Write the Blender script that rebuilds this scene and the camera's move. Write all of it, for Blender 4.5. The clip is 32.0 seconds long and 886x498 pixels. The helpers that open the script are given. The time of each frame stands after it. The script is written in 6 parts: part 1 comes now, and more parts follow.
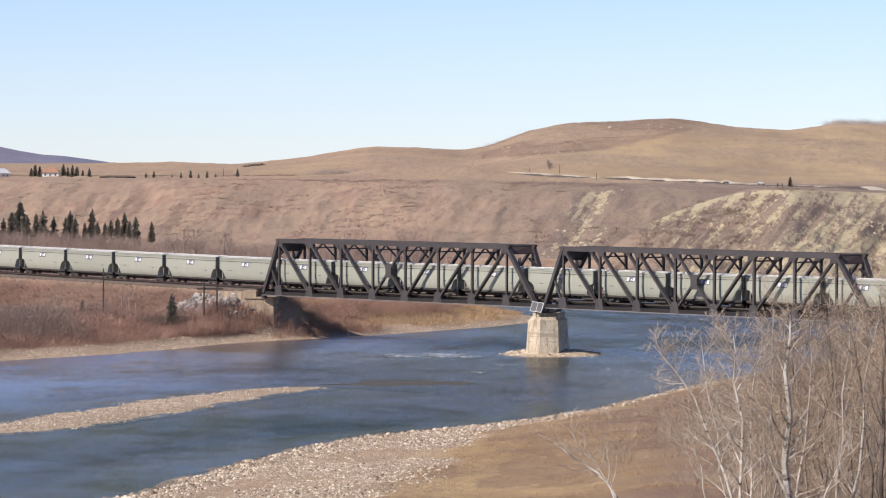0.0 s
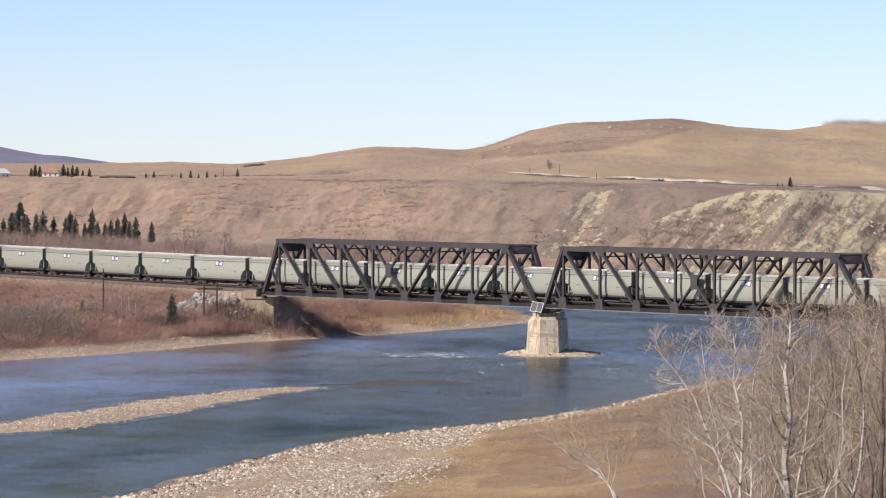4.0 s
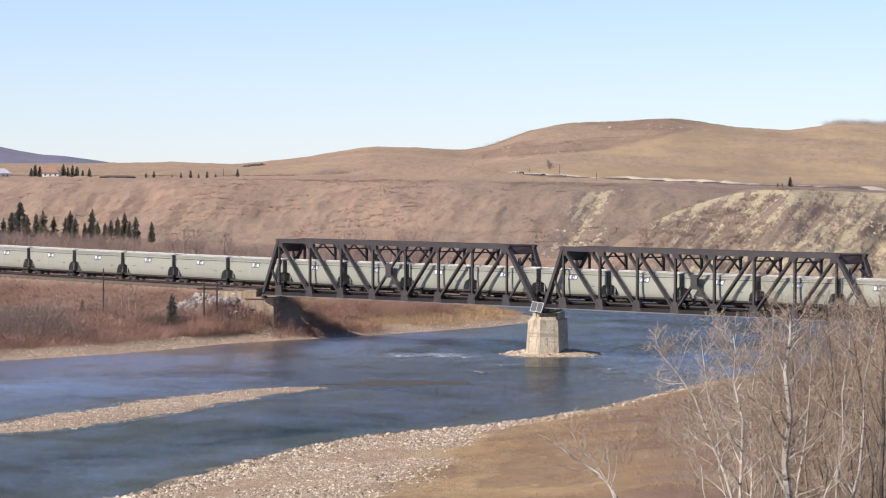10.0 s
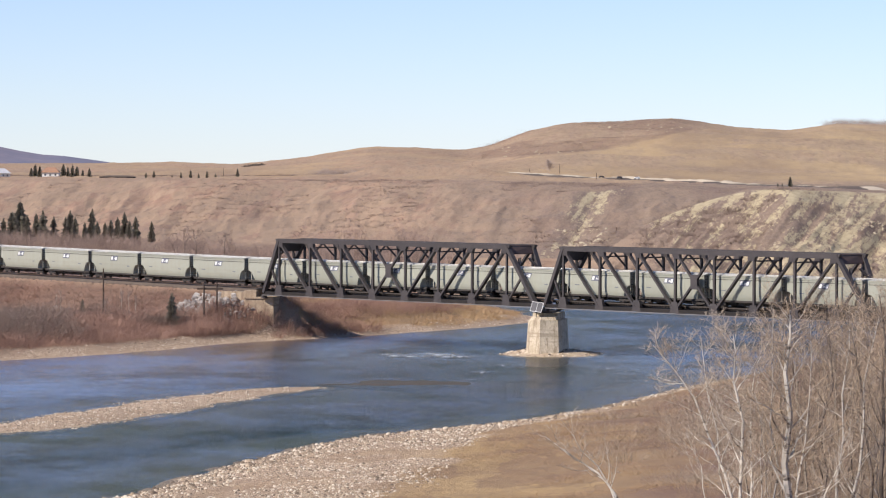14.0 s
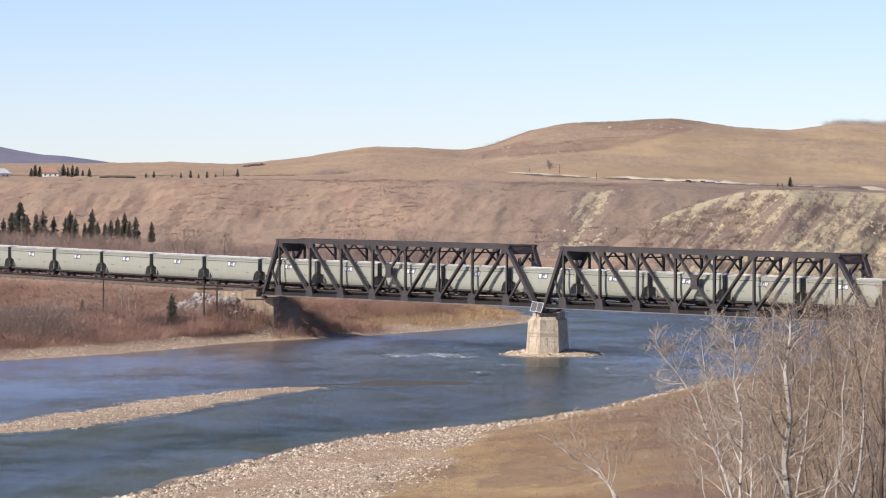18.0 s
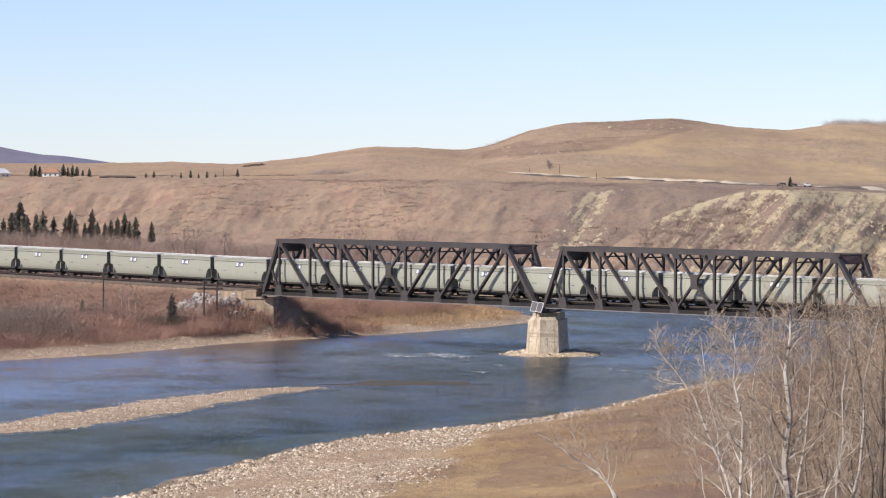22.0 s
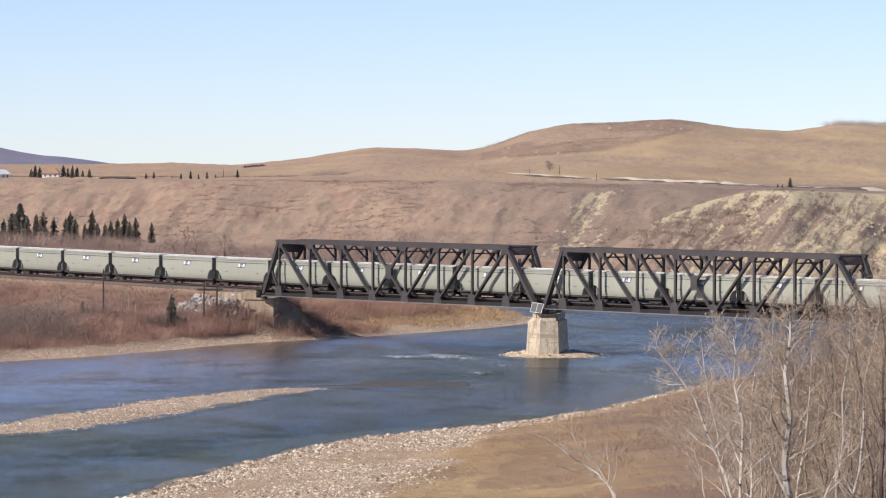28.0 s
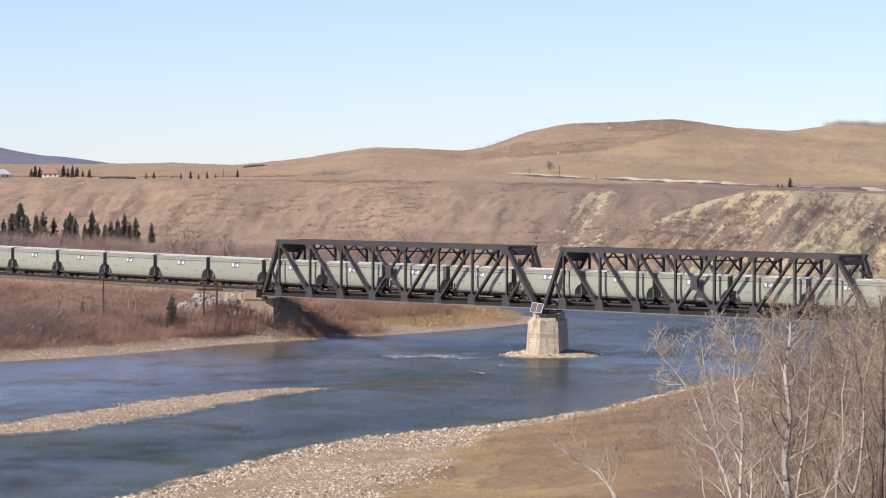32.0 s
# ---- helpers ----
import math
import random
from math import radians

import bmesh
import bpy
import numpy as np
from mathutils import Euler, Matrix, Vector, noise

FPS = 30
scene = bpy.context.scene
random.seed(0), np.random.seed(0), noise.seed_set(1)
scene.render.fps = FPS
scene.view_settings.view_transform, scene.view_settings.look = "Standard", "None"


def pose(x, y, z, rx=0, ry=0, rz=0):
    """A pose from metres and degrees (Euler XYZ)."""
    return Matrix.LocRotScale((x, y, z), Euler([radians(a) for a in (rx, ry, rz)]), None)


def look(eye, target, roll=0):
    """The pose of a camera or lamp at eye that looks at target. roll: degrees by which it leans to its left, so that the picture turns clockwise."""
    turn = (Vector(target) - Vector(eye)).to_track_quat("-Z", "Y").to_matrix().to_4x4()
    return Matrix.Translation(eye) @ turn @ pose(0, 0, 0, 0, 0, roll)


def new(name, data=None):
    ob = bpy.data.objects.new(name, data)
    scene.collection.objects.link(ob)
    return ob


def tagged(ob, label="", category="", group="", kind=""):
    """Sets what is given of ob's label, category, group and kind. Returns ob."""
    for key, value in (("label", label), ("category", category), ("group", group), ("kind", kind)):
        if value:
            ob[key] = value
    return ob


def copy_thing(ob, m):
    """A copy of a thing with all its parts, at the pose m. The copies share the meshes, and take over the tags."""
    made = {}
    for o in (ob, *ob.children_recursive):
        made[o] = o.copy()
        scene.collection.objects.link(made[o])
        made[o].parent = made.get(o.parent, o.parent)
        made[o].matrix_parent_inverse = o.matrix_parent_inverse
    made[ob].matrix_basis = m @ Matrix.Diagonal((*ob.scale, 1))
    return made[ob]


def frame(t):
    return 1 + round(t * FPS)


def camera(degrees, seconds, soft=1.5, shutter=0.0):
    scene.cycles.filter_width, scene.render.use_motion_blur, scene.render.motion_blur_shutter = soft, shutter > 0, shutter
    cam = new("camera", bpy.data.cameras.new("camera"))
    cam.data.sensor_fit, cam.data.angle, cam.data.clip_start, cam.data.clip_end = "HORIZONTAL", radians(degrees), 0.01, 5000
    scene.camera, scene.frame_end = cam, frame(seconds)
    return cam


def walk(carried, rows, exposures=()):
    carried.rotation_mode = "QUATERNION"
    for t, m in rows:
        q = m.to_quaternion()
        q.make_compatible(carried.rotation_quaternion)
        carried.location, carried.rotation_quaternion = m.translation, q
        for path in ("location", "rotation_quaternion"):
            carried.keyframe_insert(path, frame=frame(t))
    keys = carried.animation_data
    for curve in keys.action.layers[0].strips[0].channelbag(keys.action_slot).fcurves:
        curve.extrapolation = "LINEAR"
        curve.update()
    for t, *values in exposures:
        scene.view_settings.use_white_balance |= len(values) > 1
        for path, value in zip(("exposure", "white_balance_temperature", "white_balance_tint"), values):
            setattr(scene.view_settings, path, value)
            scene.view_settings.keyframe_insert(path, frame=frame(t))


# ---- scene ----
# ---------------------------------------------------------------- camera
EYE = (0.0, 0.0, 28.5)
FOV = 13.176
TILT = -1.26
ROLL = 0.2


def aim(tilt, turn=0.0):
    return pose(*EYE, 90 + tilt, 0, turn) @ pose(0, 0, 0, 0, 0, ROLL)


cam = camera(FOV, 32.0, soft=1.15)
walk(cam, [(0.0, aim(TILT)), (18.0, aim(TILT)), (22.0, aim(TILT)), (22.6, aim(TILT + 0.012)), (28.0, aim(TILT + 0.013)), (30.0, aim(TILT + 0.012)),
           (30.5, aim(TILT)), (31.0, aim(TILT)), (31.5, aim(TILT + 0.012)), (32.0, aim(TILT + 0.012))], [(0.0, 0.42, 6400, 14)])

# ---------------------------------------------------------------- light
SUN_TO = Vector((-0.83, -0.56, 0.0))          # horizontal way to the sun
SUN_ELEV = radians(39)
world = bpy.data.worlds.new("sky")
scene.world = world
world.use_nodes = True
wn = world.node_tree
sky = wn.nodes.new("ShaderNodeTexSky")
sky.sky_type = 'NISHITA'
sky.sun_disc = False
sky.sun_elevation = SUN_ELEV
sky.sun_rotation = math.atan2(SUN_TO.x, SUN_TO.y)
sky.altitude = 1100
sky.air_density, sky.dust_density, sky.ozone_density = 0.75, 0.2, 1.8
tint = wn.nodes.new("ShaderNodeMix")
tint.data_type, tint.blend_type = 'RGBA', 'MULTIPLY'
tint.inputs[0].default_value = 1.0
tint.inputs[7].default_value = (0.925, 0.945, 1.10, 1)
wn.links.new(sky.outputs[0], tint.inputs[6])
wn.links.new(tint.outputs[2], wn.nodes["Background"].inputs[0])
wn.nodes["Background"].inputs[1].default_value = 0.091
sun_data = bpy.data.lights.new("sun", 'SUN')
sun_data.energy, sun_data.angle, sun_data.color = 4.2, radians(0.5), (1.0, 0.92, 0.80)
sun = new("sun", sun_data)
to = Vector((SUN_TO.x * math.cos(SUN_ELEV), SUN_TO.y * math.cos(SUN_ELEV), math.sin(SUN_ELEV)))
sun.matrix_world = look(to * 300, (0, 0, 0))

# ---------------------------------------------------------------- materials


class Nodes:
    """A node material with a few short cuts."""

    def __init__(self, name, rough=0.8, metal=0.0):
        self.m = bpy.data.materials.new(name)
        self.m.use_nodes = True
        self.t = self.m.node_tree
        self.b = self.t.nodes["Principled BSDF"]
        self.b.inputs["Roughness"].default_value = rough
        self.b.inputs["Metallic"].default_value = metal

    def add(self, kind, **props):
        n = self.t.nodes.new(kind)
        for k, v in props.items():
            if k == "ins":
                for i, val in v.items():
                    n.inputs[i].default_value = val
            elif k == "blend_type":
                n.blend_type = v
            elif k == "data_type":
                n.data_type = v
            elif k == "attribute_name":
                n.attribute_name = v
            elif k == "operation":
                n.operation = v
        return n

    def link(self, a, b):
        self.t.links.new(a, b)

    def coords(self, scale=(1, 1, 1), kind="Object", rot=(0, 0, 0)):
        c = self.add("ShaderNodeTexCoord")
        mp = self.add("ShaderNodeMapping", ins={"Scale": scale, "Rotation": rot})
        self.link(c.outputs[kind], mp.inputs[0])
        return mp.outputs[0]

    def noise(self, vec, scale, detail=4.0, rough=0.55):
        n = self.add("ShaderNodeTexNoise", ins={"Scale": scale, "Detail": detail, "Roughness": rough})
        self.link(vec, n.inputs["Vector"])
        return n.outputs["Fac"]

    def ramp(self, fac, lo, hi, a=(0, 0, 0, 1), b=(1, 1, 1, 1)):
        r = self.add("ShaderNodeValToRGB")
        e = r.color_ramp.elements
        e[0].position, e[0].color, e[1].position, e[1].color = lo, a, hi, b
        self.link(fac, r.inputs[0])
        return r.outputs[0]

    def mix(self, fac, a, b, blend="MIX"):
        n = self.add("ShaderNodeMix", data_type='RGBA', blend_type=blend)
        for sock, val in ((n.inputs[0], fac), (n.inputs[6], a), (n.inputs[7], b)):
            if isinstance(val, (int, float, tuple)):
                sock.default_value = val if not isinstance(val, tuple) else (*val[:3], 1)
            else:
                self.link(val, sock)
        return n.outputs[2]

    def math(self, op, a, b=0.5):
        n = self.add("ShaderNodeMath", operation=op)
        for sock, val in ((n.inputs[0], a), (n.inputs[1], b)):
            if isinstance(val, (int, float)):
                sock.default_value = val
            else:
                self.link(val, sock)
        return n.outputs[0]

    def color(self, c):
        if isinstance(c, tuple):
            self.b.inputs["Base Color"].default_value = (*c[:3], 1)
        else:
            self.link(c, self.b.inputs["Base Color"])

    def bump(self, fac, strength=0.3, dist=0.1):
        n = self.add("ShaderNodeBump", ins={"Strength": strength, "Distance": dist})
        self.link(fac, n.inputs["Height"])
        self.link(n.outputs[0], self.b.inputs["Normal"])

    def rand(self):
        return self.add("ShaderNodeObjectInfo").outputs["Random"]

    def island(self):
        return self.add("ShaderNodeNewGeometry").outputs["Random Per Island"]


def plain(name, a, b, scale, rough=0.7, metal=0.0, bump=0.2, dist=0.02, spread=0.0, stretch=(1, 1, 1)):
    """Two tones of one surface mixed by coarse and fine noise."""
    m = Nodes(name, rough, metal)
    v = m.coords(stretch)
    coarse = m.noise(v, scale, 5)
    fine = m.noise(v, scale * 7, 3)
    c = m.mix(m.ramp(coarse, 0.35, 0.65), a, b)
    c = m.mix(m.math("MULTIPLY", fine, 0.35), c, tuple(x * 0.6 for x in a))
    if spread:
        c = m.mix(m.math("MULTIPLY", m.rand(), spread), c, tuple(x * 0.45 for x in b))
    m.color(c)
    if bump:
        m.bump(fine, bump, dist)
    return m.m


def ground_material():
    m = Nodes("ground_earth", 0.95)
    v = m.coords()
    za = m.add("ShaderNodeAttribute", attribute_name="zone_a")
    zb = m.add("ShaderNodeAttribute", attribute_name="zone_b")
    sa, sb = m.add("ShaderNodeSeparateColor"), m.add("ShaderNodeSeparateColor")
    m.link(za.outputs["Color"], sa.inputs[0])
    m.link(zb.outputs["Color"], sb.inputs[0])
    big = m.noise(v, 0.006, 5, 0.6)
    mid = m.noise(v, 0.05, 6, 0.65)
    small = m.noise(v, 0.5, 5, 0.7)
    grain = m.noise(v, 3.0, 4, 0.7)
    # upland dry grass
    c = m.mix(m.ramp(mid, 0.35, 0.66), (0.338, 0.200, 0.132), (0.452, 0.280, 0.186))
    c = m.mix(m.ramp(big, 0.40, 0.62), c, m.mix(m.ramp(small, 0.3, 0.7), (0.27, 0.170, 0.122), (0.37, 0.240, 0.172)))
    where = m.add("ShaderNodeSeparateXYZ")
    m.link(m.coords((0.004, 1, 1)), where.inputs[0])
    dry = m.mix(m.ramp(mid, 0.35, 0.66), (0.300, 0.215, 0.136), (0.430, 0.318, 0.192))
    c = m.mix(m.ramp(m.math("ADD", where.outputs[0], m.math("MULTIPLY", big, 0.6)), 0.15, 0.75), c, dry)
    # worn streaks that run slantwise over the slopes
    slant = m.add("ShaderNodeMapping", ins={"Scale": (0.035, 0.003, 0.30)})
    m.link(m.coords(rot=(0, radians(33), 0)), slant.inputs[0])
    streak = m.noise(slant.outputs[0], 1.0, 8, 0.72)
    c = m.mix(m.math("MULTIPLY", m.ramp(streak, 0.50, 0.58), 0.62), c, (0.222, 0.143, 0.110))
    c = m.mix(m.math("MULTIPLY", m.ramp(streak, 0.47, 0.39), 0.40), c, (0.475, 0.325, 0.212))
    # stubble fields and hay
    field = m.mix(m.ramp(m.noise(m.coords((0.9, 0.14, 1)), 0.012, 6, 0.6), 0.38, 0.62), (0.50, 0.358, 0.190), (0.385, 0.270, 0.148))
    c = m.mix(sb.outputs[0], c, field)
    tops = m.noise(m.coords((1.0, 0.16, 2.0)), 0.014, 7, 0.72)
    c = m.mix(m.math("MULTIPLY", m.ramp(tops, 0.46, 0.62), 0.5), c, (0.225, 0.150, 0.105))
    mottle = m.noise(m.coords((1.0, 0.10, 1.0)), 0.075, 9, 0.78)
    hay = m.math("SUBTRACT", 1.0, m.math("MULTIPLY", sb.outputs[0], 0.62))
    c = m.mix(m.math("MULTIPLY", m.math("MULTIPLY", m.ramp(mottle, 0.49, 0.58), 0.52), hay), c, (0.200, 0.142, 0.106))
    c = m.mix(m.math("MULTIPLY", m.math("MULTIPLY", m.ramp(mottle, 0.48, 0.38), 0.34), hay), c, (0.50, 0.370, 0.232))
    speck = m.noise(m.coords((1.0, 0.10, 1.0)), 0.45, 6, 0.75)
    c = m.mix(m.math("MULTIPLY", m.math("MULTIPLY", m.ramp(speck, 0.53, 0.61), 0.50), hay), c, (0.17, 0.118, 0.088))
    # golden bank grass
    gold = m.mix(m.ramp(m.noise(m.coords((1, 0.14, 1), rot=(0, 0, radians(-4))), 0.16, 6, 0.68), 0.34, 0.66), (0.325, 0.212, 0.100), (0.52, 0.360, 0.168))
    gold = m.mix(m.math("MULTIPLY", small, 0.4), gold, (0.30, 0.195, 0.108))
    gold = m.mix(m.ramp(m.noise(v, 0.06, 4, 0.6), 0.52, 0.68), gold, (0.265, 0.170, 0.098))
    bands = m.noise(m.coords((1, 0.28, 1), rot=(0, 0, radians(-12))), 0.075, 5, 0.62)
    gold = m.mix(m.math("MULTIPLY", m.ramp(bands, 0.52, 0.62), 0.6), gold, (0.56, 0.405, 0.205))
    gold = m.mix(m.math("MULTIPLY", m.ramp(bands, 0.47, 0.37), 0.55), gold, (0.235, 0.145, 0.085))
    c = m.mix(sb.outputs[2], c, gold)
    # brushy ground
    brush = m.mix(m.ramp(mid, 0.35, 0.65), (0.150, 0.088, 0.064), (0.235, 0.142, 0.098))
    c = m.mix(sa.outputs[2], c, brush)
    # bare pale earth of the bluffs
    along = m.add("ShaderNodeMapping", ins={"Scale": (0.06, 0.004, 0.42)})
    m.link(m.coords(rot=(0, radians(36), 0)), along.inputs[0])
    ribs = m.noise(along.outputs[0], 1.5, 9, 0.72)
    crumb = m.noise(m.coords((1.0, 0.12, 1.0)), 0.34, 9, 0.80)
    tufts = m.noise(m.coords((1.0, 0.2, 1.0)), 1.3, 5, 0.72)
    edge = m.math("ADD", m.math("MULTIPLY", ribs, 0.50), m.math("ADD", m.math("MULTIPLY", crumb, 0.34), m.math("MULTIPLY", tufts, 0.22)))
    edge = m.math("ADD", edge, m.math("MULTIPLY", m.math("SUBTRACT", sa.outputs[1], 0.8), 0.62))
    bare = m.ramp(edge, 0.545, 0.578)
    scrub = m.mix(m.ramp(tufts, 0.35, 0.62), (0.125, 0.092, 0.078), (0.255, 0.192, 0.150))
    c = m.mix(m.math("MULTIPLY", sa.outputs[1], 0.85), c, scrub)
    bare = m.math("MULTIPLY", bare, m.ramp(sa.outputs[1], 0.3, 0.7))
    sand = m.mix(m.ramp(m.math("ADD", m.math("MULTIPLY", small, 0.5), m.math("MULTIPLY", crumb, 0.5)), 0.38, 0.62), (0.335, 0.265, 0.165), (0.54, 0.455, 0.29))
    c = m.mix(bare, c, sand)
    # river gravel
    vor = m.add("ShaderNodeTexVoronoi", ins={"Scale": 4.0})
    m.link(v, vor.inputs["Vector"])
    tone = m.add("ShaderNodeSeparateColor")
    m.link(vor.outputs["Color"], tone.inputs[0])
    stone = m.mix(m.ramp(tone.outputs[0], 0.15, 0.95), (0.31, 0.216, 0.145), (0.62, 0.478, 0.337))
    stone = m.mix(m.math("MULTIPLY", m.ramp(mid, 0.42, 0.62), 0.7), stone, (0.36, 0.255, 0.17))
    c = m.mix(sa.outputs[0], c, stone)
    # river bed
    c = m.mix(sb.outputs[1], c, (0.012, 0.035, 0.036))
    m.color(c)
    rel = m.math("ADD", m.math("MULTIPLY", small, 0.7), m.math("MULTIPLY", grain, 0.3))
    m.bump(rel, 0.9, 0.7)
    return m.m


def water_material():
    m = Nodes("river_water", 0.1)
    t = m.t
    turn = radians(20)
    v = m.coords((0.45, 1.0, 1), rot=(0, 0, turn))
    rip = m.math("ADD", m.noise(v, 0.9, 5, 0.7), m.math("MULTIPLY", m.noise(v, 0.22, 3), 1.7))
    bump = m.add("ShaderNodeBump", ins={"Strength": 0.6, "Distance": 0.36})
    calm = m.add("ShaderNodeMath", operation="MULTIPLY_ADD", ins={1: -0.42, 2: 0.62})
    m.link(calm.outputs[0], bump.inputs["Strength"])
    m.link(rip, bump.inputs["Height"])
    # slick and ruffled patches drawn out along the stream
    patch = m.noise(m.coords((0.8, 0.42, 1), rot=(0, 0, turn)), 0.15, 7, 0.75)
    broad = m.noise(m.coords((0.8, 1.0, 1), rot=(0, 0, turn)), 0.014, 4, 0.6)
    mixp = m.math("ADD", m.math("MULTIPLY", patch, 0.6), m.math("MULTIPLY", broad, 0.4))
    ruff = m.ramp(mixp, 0.41, 0.59)
    gl = m.add("ShaderNodeBsdfGlossy", ins={"Color": (1.0, 0.945, 0.915, 1)})
    m.link(m.math("ADD", m.math("MULTIPLY", ruff, 0.16), 0.10), gl.inputs["Roughness"])
    m.link(bump.outputs[0], gl.inputs["Normal"])
    body = m.add("ShaderNodeBsdfDiffuse")
    clear = m.add("ShaderNodeBsdfTransparent", ins={"Color": (0.55, 0.68, 0.62, 1)})
    inner = m.add("ShaderNodeMixShader", ins={0: 0.60})
    m.link(body.outputs[0], inner.inputs[1])
    m.link(clear.outputs[0], inner.inputs[2])
    fr = m.add("ShaderNodeFresnel", ins={"IOR": 1.33})
    m.link(bump.outputs[0], fr.inputs["Normal"])
    # slack water behind the island lies smoother; its sky sheen is painted by place, as is the east shore's; the near
    # channel runs deep and dark
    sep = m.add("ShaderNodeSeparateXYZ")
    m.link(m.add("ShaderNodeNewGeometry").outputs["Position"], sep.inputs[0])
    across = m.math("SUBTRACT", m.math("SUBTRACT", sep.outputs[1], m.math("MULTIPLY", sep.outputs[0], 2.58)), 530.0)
    slack_sheen = m.ramp(m.math("DIVIDE", m.math("ADD", across, m.math("MULTIPLY", m.math("SUBTRACT", broad, 0.5), 90.0)), 110.0), 0.0, 1.0)
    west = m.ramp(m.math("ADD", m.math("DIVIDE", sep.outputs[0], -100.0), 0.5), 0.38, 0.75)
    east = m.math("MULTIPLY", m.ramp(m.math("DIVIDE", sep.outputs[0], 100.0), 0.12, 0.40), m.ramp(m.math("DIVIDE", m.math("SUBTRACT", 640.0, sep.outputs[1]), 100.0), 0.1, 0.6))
    slack_sheen = m.math("ADD", m.math("MULTIPLY", slack_sheen, west), m.math("MULTIPLY", east, 0.55))
    m.link(slack_sheen, calm.inputs[0])
    # paler body and higher gain stand in for mirrored sky in these zones
    m.link(m.mix(slack_sheen, m.mix(m.ramp(broad, 0.4, 0.6), (0.050, 0.084, 0.084), (0.128, 0.134, 0.130)), (0.205, 0.200, 0.180)), body.inputs["Color"])
    gain = m.math("ADD", m.math("MULTIPLY", ruff, 0.52), m.math("ADD", m.math("MULTIPLY", slack_sheen, 0.46), 0.34))
    fac = m.math("MULTIPLY", fr.outputs[0], gain)
    out = m.add("ShaderNodeMixShader")
    m.link(fac, out.inputs[0])
    m.link(inner.outputs[0], out.inputs[1])
    m.link(gl.outputs[0], out.inputs[2])
    m.link(out.outputs[0], t.nodes["Material Output"].inputs[0])
    return m.m


def foam_material():
    """Pale broken water that thins out to nothing at its rim."""
    m = Nodes("white_water", 0.4)
    v = m.coords((0.7, 0.16, 1))
    flecks = m.ramp(m.noise(v, 0.9, 5, 0.65), 0.36, 0.70)
    m.color((0.55, 0.60, 0.63))
    rad = m.add("ShaderNodeVectorMath", operation='LENGTH')
    c = m.add("ShaderNodeMapping", ins={"Location": (-1.0, -1.0, 0), "Scale": (2.0, 2.0, 0.0)})
    tc = m.add("ShaderNodeTexCoord")
    m.link(tc.outputs["Generated"], c.inputs[0])
    m.link(c.outputs[0], rad.inputs[0])
    fade = m.ramp(rad.outputs["Value"], 0.2, 0.95, (1, 1, 1, 1), (0, 0, 0, 1))
    m.link(m.math("MULTIPLY", m.math("MULTIPLY", flecks, fade), 0.8), m.b.inputs["Alpha"])
    return m.m


def car_paint():
    m = Nodes("hopper_paint", 0.55)
    v = m.coords((0.5, 1, 1))
    dirt = m.noise(v, 0.9, 6, 0.65)
    streak = m.noise(m.coords((1.6, 1, 0.3)), 1.0, 5)
    c = m.mix(m.rand(), (0.30, 0.308, 0.252), (0.345, 0.352, 0.29))
    c = m.mix(m.math("MULTIPLY", m.ramp(dirt, 0.45, 0.75), 0.4), c, (0.30, 0.29, 0.22))
    c = m.mix(m.math("MULTIPLY", m.ramp(streak, 0.45, 0.85), 0.22), c, (0.24, 0.22, 0.16))
    m.color(c)
    m.bump(dirt, 0.1, 0.01)
    return m.m


def leafy(name, a, b, rough=0.85, clump=0.0):
    """Stems or needles that differ singly and, over some metres, by clump."""
    m = Nodes(name, rough)
    fac = m.island()
    if clump:
        near_by = m.ramp(m.noise(m.coords((1, 0.5, 0.6)), 1.0 / clump, 3, 0.6), 0.34, 0.66)
        fac = m.math("ADD", m.math("MULTIPLY", fac, 0.4), m.math("MULTIPLY", near_by, 0.6))
    m.color(m.mix(fac, a, b))
    return m.m


def bark_material(name, pale, mid, dark):
    """Smooth bark, greyer low on some stems, crossed by short dark scars."""
    m = Nodes(name, 0.85)
    v = m.coords()
    c = m.mix(m.ramp(m.noise(m.coords((1, 1, 0.35)), 0.9, 4, 0.6), 0.38, 0.62), pale, mid)
    scars = m.noise(m.coords((1.0, 1.0, 2.2)), 2.6, 4, 0.7)
    c = m.mix(m.ramp(scars, 0.55, 0.62), c, dark)
    knots = m.noise(v, 0.7, 2, 0.5)
    c = m.mix(m.math("MULTIPLY", m.ramp(knots, 0.58, 0.66), 0.8), c, dark)
    m.color(c)
    m.bump(scars, 0.4, 0.02)
    return m.m


def concrete_material(name, pale, mid, dark):
    """Old cast concrete: cloudy, streaked downwards, with faint lift lines and pale bloom."""
    m = Nodes(name, 0.92)
    v = m.coords()
    c = m.mix(m.ramp(m.noise(v, 0.45, 6, 0.7), 0.40, 0.60), mid, pale)
    runs = m.noise(m.coords((1.6, 1.6, 0.22)), 1.1, 6, 0.7)
    c = m.mix(m.math("MULTIPLY", m.ramp(runs, 0.50, 0.60), 0.75), c, dark)
    lifts = m.noise(m.coords((0.06, 0.06, 1.0)), 1.6, 3, 0.6)
    c = m.mix(m.math("MULTIPLY", m.ramp(lifts, 0.55, 0.63), 0.55), c, dark)
    grain = m.noise(v, 4.0, 4, 0.7)
    c = m.mix(m.math("MULTIPLY", m.ramp(grain, 0.52, 0.62), 0.35), c, dark)
    m.color(c)
    m.bump(grain, 0.5, 0.06)
    return m.m


